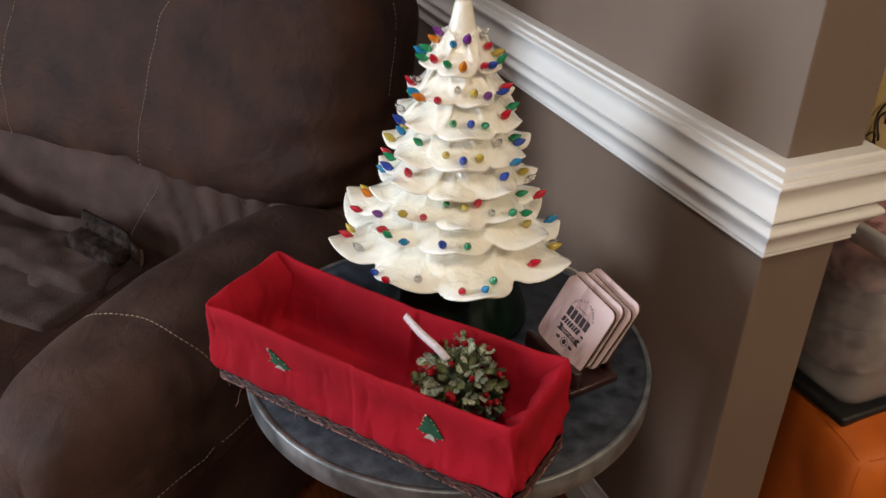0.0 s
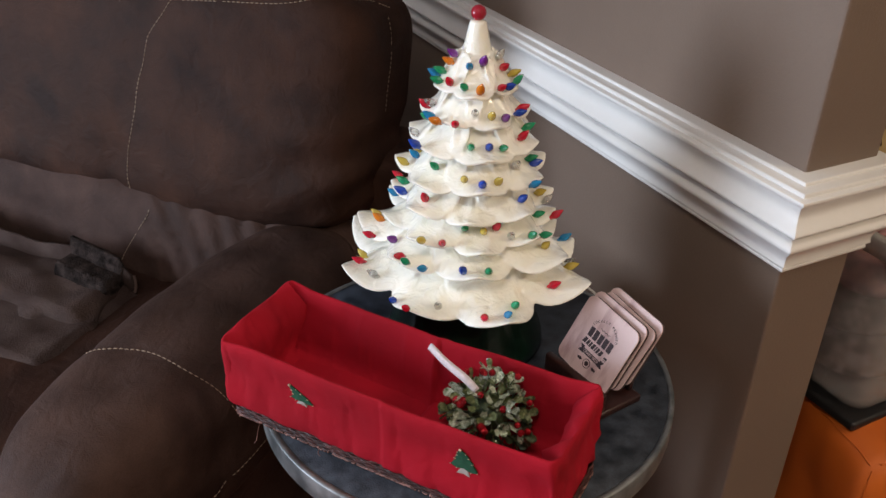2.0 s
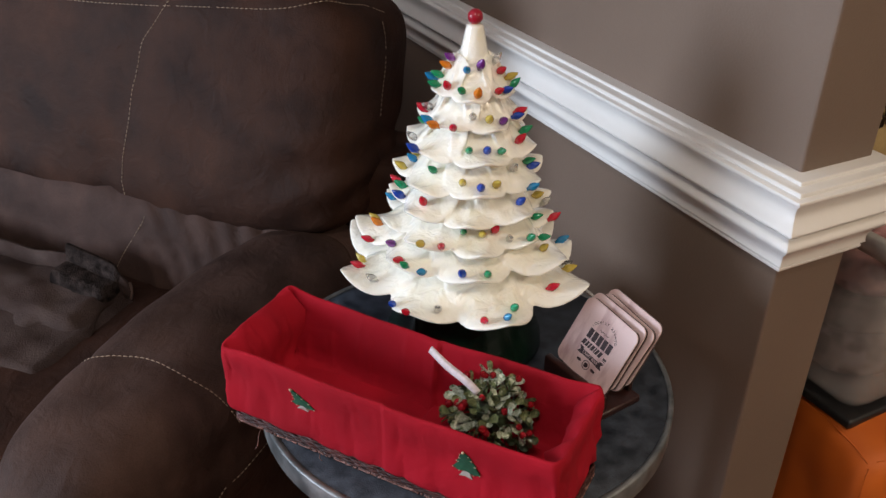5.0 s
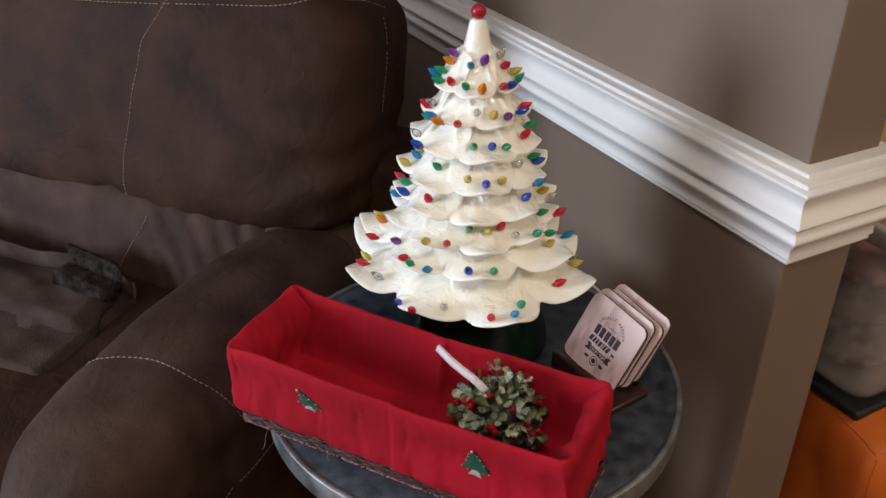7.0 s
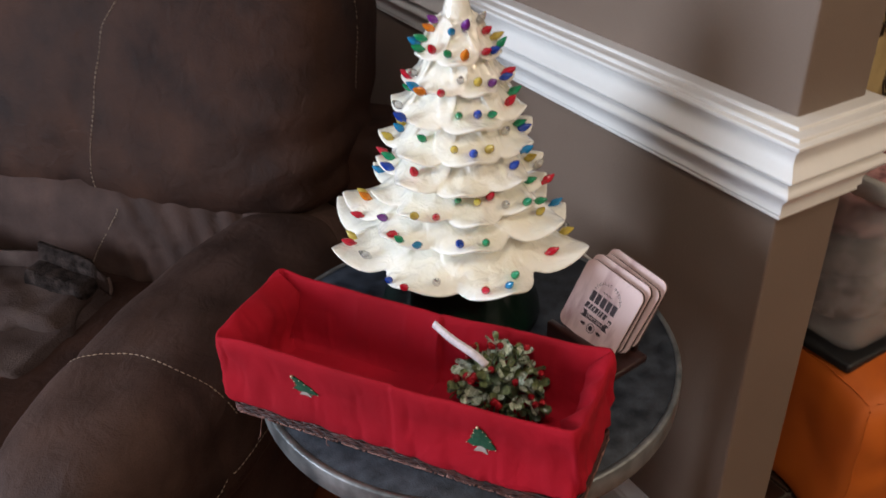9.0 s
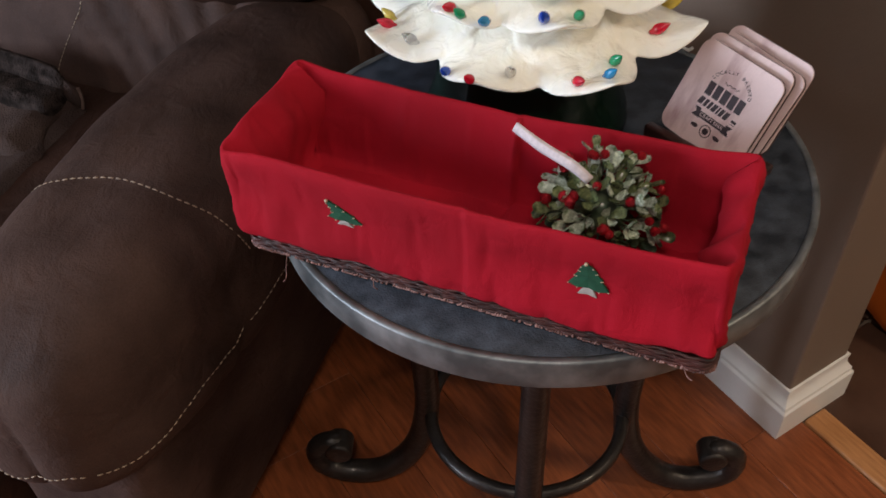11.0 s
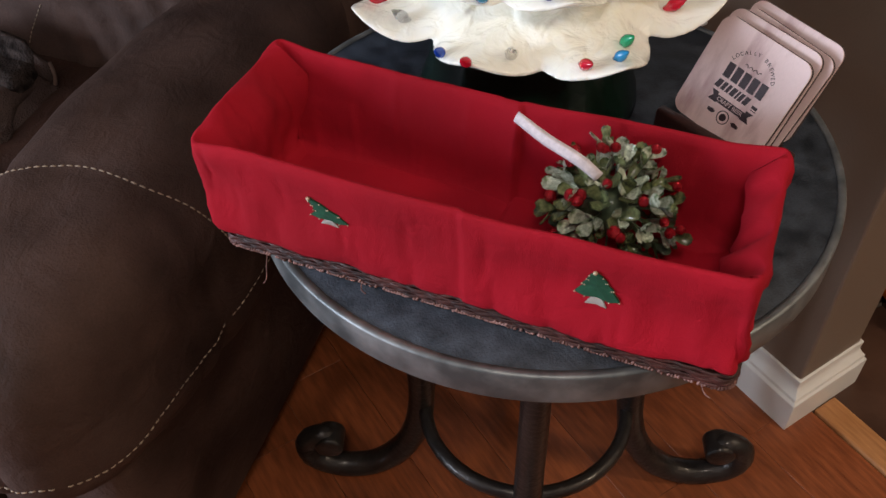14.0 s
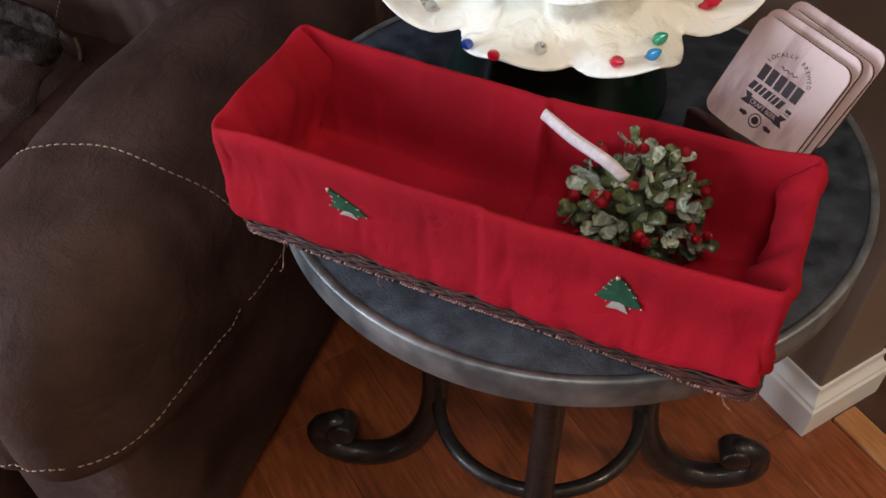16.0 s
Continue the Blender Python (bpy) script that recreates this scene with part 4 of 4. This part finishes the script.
# ---- throw on the sofa seat ----
throw = thing("throw_blanket", pose(0, 0, 0, 0, 0, 40), "dark brown fleece throw crumpled on the sofa seat", "blanket")


def sheet(a0, a1, b0, b1, z0, amp, seed, ragged):
    rows = []
    for i in range(41):
        t = i / 40
        row = []
        for j in range(61):
            u = j / 60
            b = b0 + (b1 - b0) * u
            a = a0 + (a1 - a0) * t
            if i == 0:
                a -= ragged * noise.noise((b * 14, seed, 0)) + 0.3 * ragged * noise.noise((b * 60, seed, 0))
            if j == 0:
                b -= ragged * noise.noise((a * 14, seed, 3))
            up = max(0, a - 0.16)
            z = z0 + amp * (noise.noise((a * 8, b * 6, seed)) + 0.35 * noise.noise((a * 19, b * 15, seed + 4))) + up * 1.0 + 0.02 * u
            if i < 3:
                z -= 0.008 * (3 - i)
            if j < 3:
                z -= 0.008 * (3 - j)
            row.append(Vector((a - up * 0.75, b, z)))
        rows.append(row)
    hem = [r[0] for r in reversed(rows)] + rows[0][1:]
    return grid(rows), hem


for nm, args in (("top_layer", (0.020, 0.20, 0.775, 1.35, 0.492, 0.026, 2.0, 0.045)), ("lower_layer", (-0.115, 0.16, 0.745, 1.30, 0.472, 0.010, 9.0, 0.03))):
    cloth_bm, hem = sheet(*args)
    ob = part(nm, cloth_bm, M_THROW, throw)
    so = ob.modifiers.new("solid", "SOLIDIFY")
    so.thickness, so.offset = 0.007, -1
    part("hem", tube([p + Vector((0, 0, -0.002)) for p in hem], 0.0042, 8), M_HEM, ob, "worn paler stitched hem")
cloth_bm, hem = sheet(0.110, 0.200, 0.790, 0.910, 0.503, 0.012, 5.0, 0.045)
fur = part("turned_corner", cloth_bm, M_FUR, throw, "corner turned over to its black fur lining")
so = fur.modifiers.new("solid", "SOLIDIFY")
so.thickness, so.offset = 0.009, -1

# ---- things stored behind the wall end ----
bag = thing("orange_bag", pose(0.935, -0.075, 0.182, 0, 0, -10), "bulging plain orange nylon bag on the tiled floor", "bag")
bag_skin = part("bag_body", soft((0.205, 0.20, 0.185), 7, 26, lambda x, y, z: fold(x, y, z, 6, 0.010) + fold(x, y, z * 0.4, 17, 0.004) + 0.006 * math.exp(-((x + 0.05) / 0.03) ** 2)), M_ORANGE, bag)
bag_tree = BVHTree.FromPolygons([v.co.copy() for v in bag_skin.data.vertices], [p.vertices for p in bag_skin.data.polygons])
for pts in ([(-0.21, -0.20, z) for z in (-0.17, -0.08, 0.0, 0.08, 0.17)], [(x, -0.20, 0.19) for x in (-0.19, -0.1, 0.0, 0.1, 0.19)], [(-0.21, y, 0.19) for y in (-0.19, -0.1, 0.0, 0.1, 0.19)]):
    part("seam", tube([bag_tree.find_nearest(p)[0] for p in smooth_line(pts, 30)], 0.0016, 6), M_ORANGE, bag)
tray = part("tray", box(0.735, -0.150, 0.362, 1.26, 0.26, 0.384, 0.008, 3), M_BLACK)
tagged(tray, "flat black plastic tray lying on the orange bag", "tray")
bin_ = thing("storage_bin", pose(1.01, 0.06, 0.385), "clear plastic storage bin full of folded pink and grey fabric", "storage bin")


def tub(w0, d0, w1, d1, h, r, wall):
    def ring(w, d, z, rr):
        pts = []
        for sx, sy, a0 in ((1, 1, 0), (-1, 1, 90), (-1, -1, 180), (1, -1, 270)):
            pts += [(sx * (w - rr) + rr * math.cos(radians(a0 + k * 18)), sy * (d - rr) + rr * math.sin(radians(a0 + k * 18)), z) for k in range(6)]
        return pts
    rows = [ring(w0 - 0.02, d0 - 0.02, 0.0, r), ring(w0 - 0.004, d0 - 0.004, 0.004, r), ring(w0, d0, 0.015, r), ring(w1, d1, h, r), ring(w1 - wall, d1 - wall, h, r), ring(w0 - wall, d0 - wall, 0.016, r), ring(w0 - 0.02, d0 - 0.02, 0.006, r)]
    return grid(rows, closed_u=True, caps=True)


tubo = part("tub", tub(0.255, 0.195, 0.275, 0.212, 0.345, 0.035, 0.003), M_BIN, bin_, "clear scuffed plastic tub")
rows = []
for w, d, z in ((0.274, 0.211, 0.330), (0.290, 0.227, 0.330), (0.293, 0.230, 0.345), (0.293, 0.230, 0.362), (0.286, 0.223, 0.366), (0.272, 0.209, 0.362), (0.272, 0.209, 0.335)):
    pts = []
    for sx, sy, a0 in ((1, 1, 0), (-1, 1, 90), (-1, -1, 180), (1, -1, 270)):
        pts += [(sx * (w - 0.035) + 0.035 * math.cos(radians(a0 + k * 18)), sy * (d - 0.035) + 0.035 * math.sin(radians(a0 + k * 18)), z) for k in range(6)]
    rows.append(pts)
part("rim", grid(rows, closed_u=True), M_RIM, bin_, "frosted white rim")
for x, y, z, hx, hy, hz, mt in ((0, 0, 0.075, 0.235, 0.175, 0.06, M_GREY), (-0.02, 0, 0.165, 0.225, 0.17, 0.05, M_GREY), (-0.01, 0, 0.255, 0.235, 0.18, 0.055, M_PINK)):
    cl = part("folded_cloth", soft((hx, hy, hz), 5, 16, lambda x, y, z: fold(x, y, z, 12, 0.012)), mt)
    cl.matrix_basis = pose(1.01 + x, 0.06 + y, 0.385 + z)
    tagged(cl, "folded patterned fabric seen through the clear bin", "fabric", "fabric in the bin")
sack = thing("paper_bag", pose(1.02, 0.17, 0.752, 0, 0, 8), "tan paper bag with dark leaf print on the bin", "bag")
sb = part("bag_body", soft((0.24, 0.11, 0.20), 7, 14, lambda x, y, z: fold(x, y, z, 9, 0.006)), M_TAN, sack)
sb.matrix_basis = pose(0, 0, 0.20)
for k in range(16):
    x = -0.235 + 0.03 * k
    zc = 0.07 + 0.05 * (k % 5)
    for rr, nm in ((0.030, "leaf_print"), (0.018, "leaf_print")):
        part(nm, tube([(x + rr * 0.7 * math.cos(t * 0.42), -0.1135 + 0.004 * math.cos(t), zc + rr * 1.5 * math.sin(t * 0.42)) for t in range(13)], 0.0022, 5), M_INK, sack)
for k in range(5):
    part("leaf_print", tube([(-0.243 + 0.002 * math.cos(t), -0.08 + 0.035 * k + 0.018 * math.cos(t * 0.42), 0.12 + 0.05 * (k % 3) + 0.04 * math.sin(t * 0.42)) for t in range(13)], 0.0025, 5), M_INK, sack)

# ---- floor pieces ----
floor = thing("floor", pose(0, 0, 0), "red-brown wooden plank floor with a glossy finish", "floor", kind="structure")
PW = 0.118
plank_len = 1.22
plank_me = {}
x = 0.462
while x - PW > X0:
    y, ln = Y0, round(random.uniform(0.3, 1.2), 1)
    while y < Y1 - 0.01:
        ln = round(min(ln, Y1 - y), 3)
        if ln not in plank_me:
            plank_me[ln] = mesh_of(box(0.0002, 0.0002, -0.012, PW - 0.0002, ln - 0.0002, 0.0, 0.0006, 1), "plank", M_WOOD, smooth=False)
        piece("plank", plank_me[ln], pose(x - PW, y, 0), floor)
        y += ln
        ln = plank_len
    x -= PW
strip = part("threshold_strip", box(0.464, Y0, -0.012, 0.512, WY - 0.018, 0.006, 0.004, 2), M_STRIP, smooth=False)
tagged(strip, "light oak threshold strip between wood and tile", "threshold", kind="structure")
tiles = thing("tile_floor", pose(0, 0, 0), "brown ceramic tile floor with pale grout lines", "floor", kind="structure")
TS, G = 0.33, 0.0035
tile_full = mesh_of(box(G, G, -0.010, TS - G, TS - G, 0.0, 0.002, 1), "tile", M_TILE, smooth=False)
tile_part = mesh_of(box(0.513, G, -0.010, 0.745 - G, TS - G, 0.0, 0.002, 1), "tile", M_TILE, smooth=False)
ny0, ny1 = math.floor((Y0 + 0.422) / TS), math.ceil((Y1 + 0.422) / TS)
for j in range(ny0, ny1):
    y = -0.422 + j * TS
    piece("tile", tile_part, pose(0, y, 0), tiles)
    for i in range(8):
        piece("tile", tile_full, pose(0.745 + i * TS, y, 0), tiles)
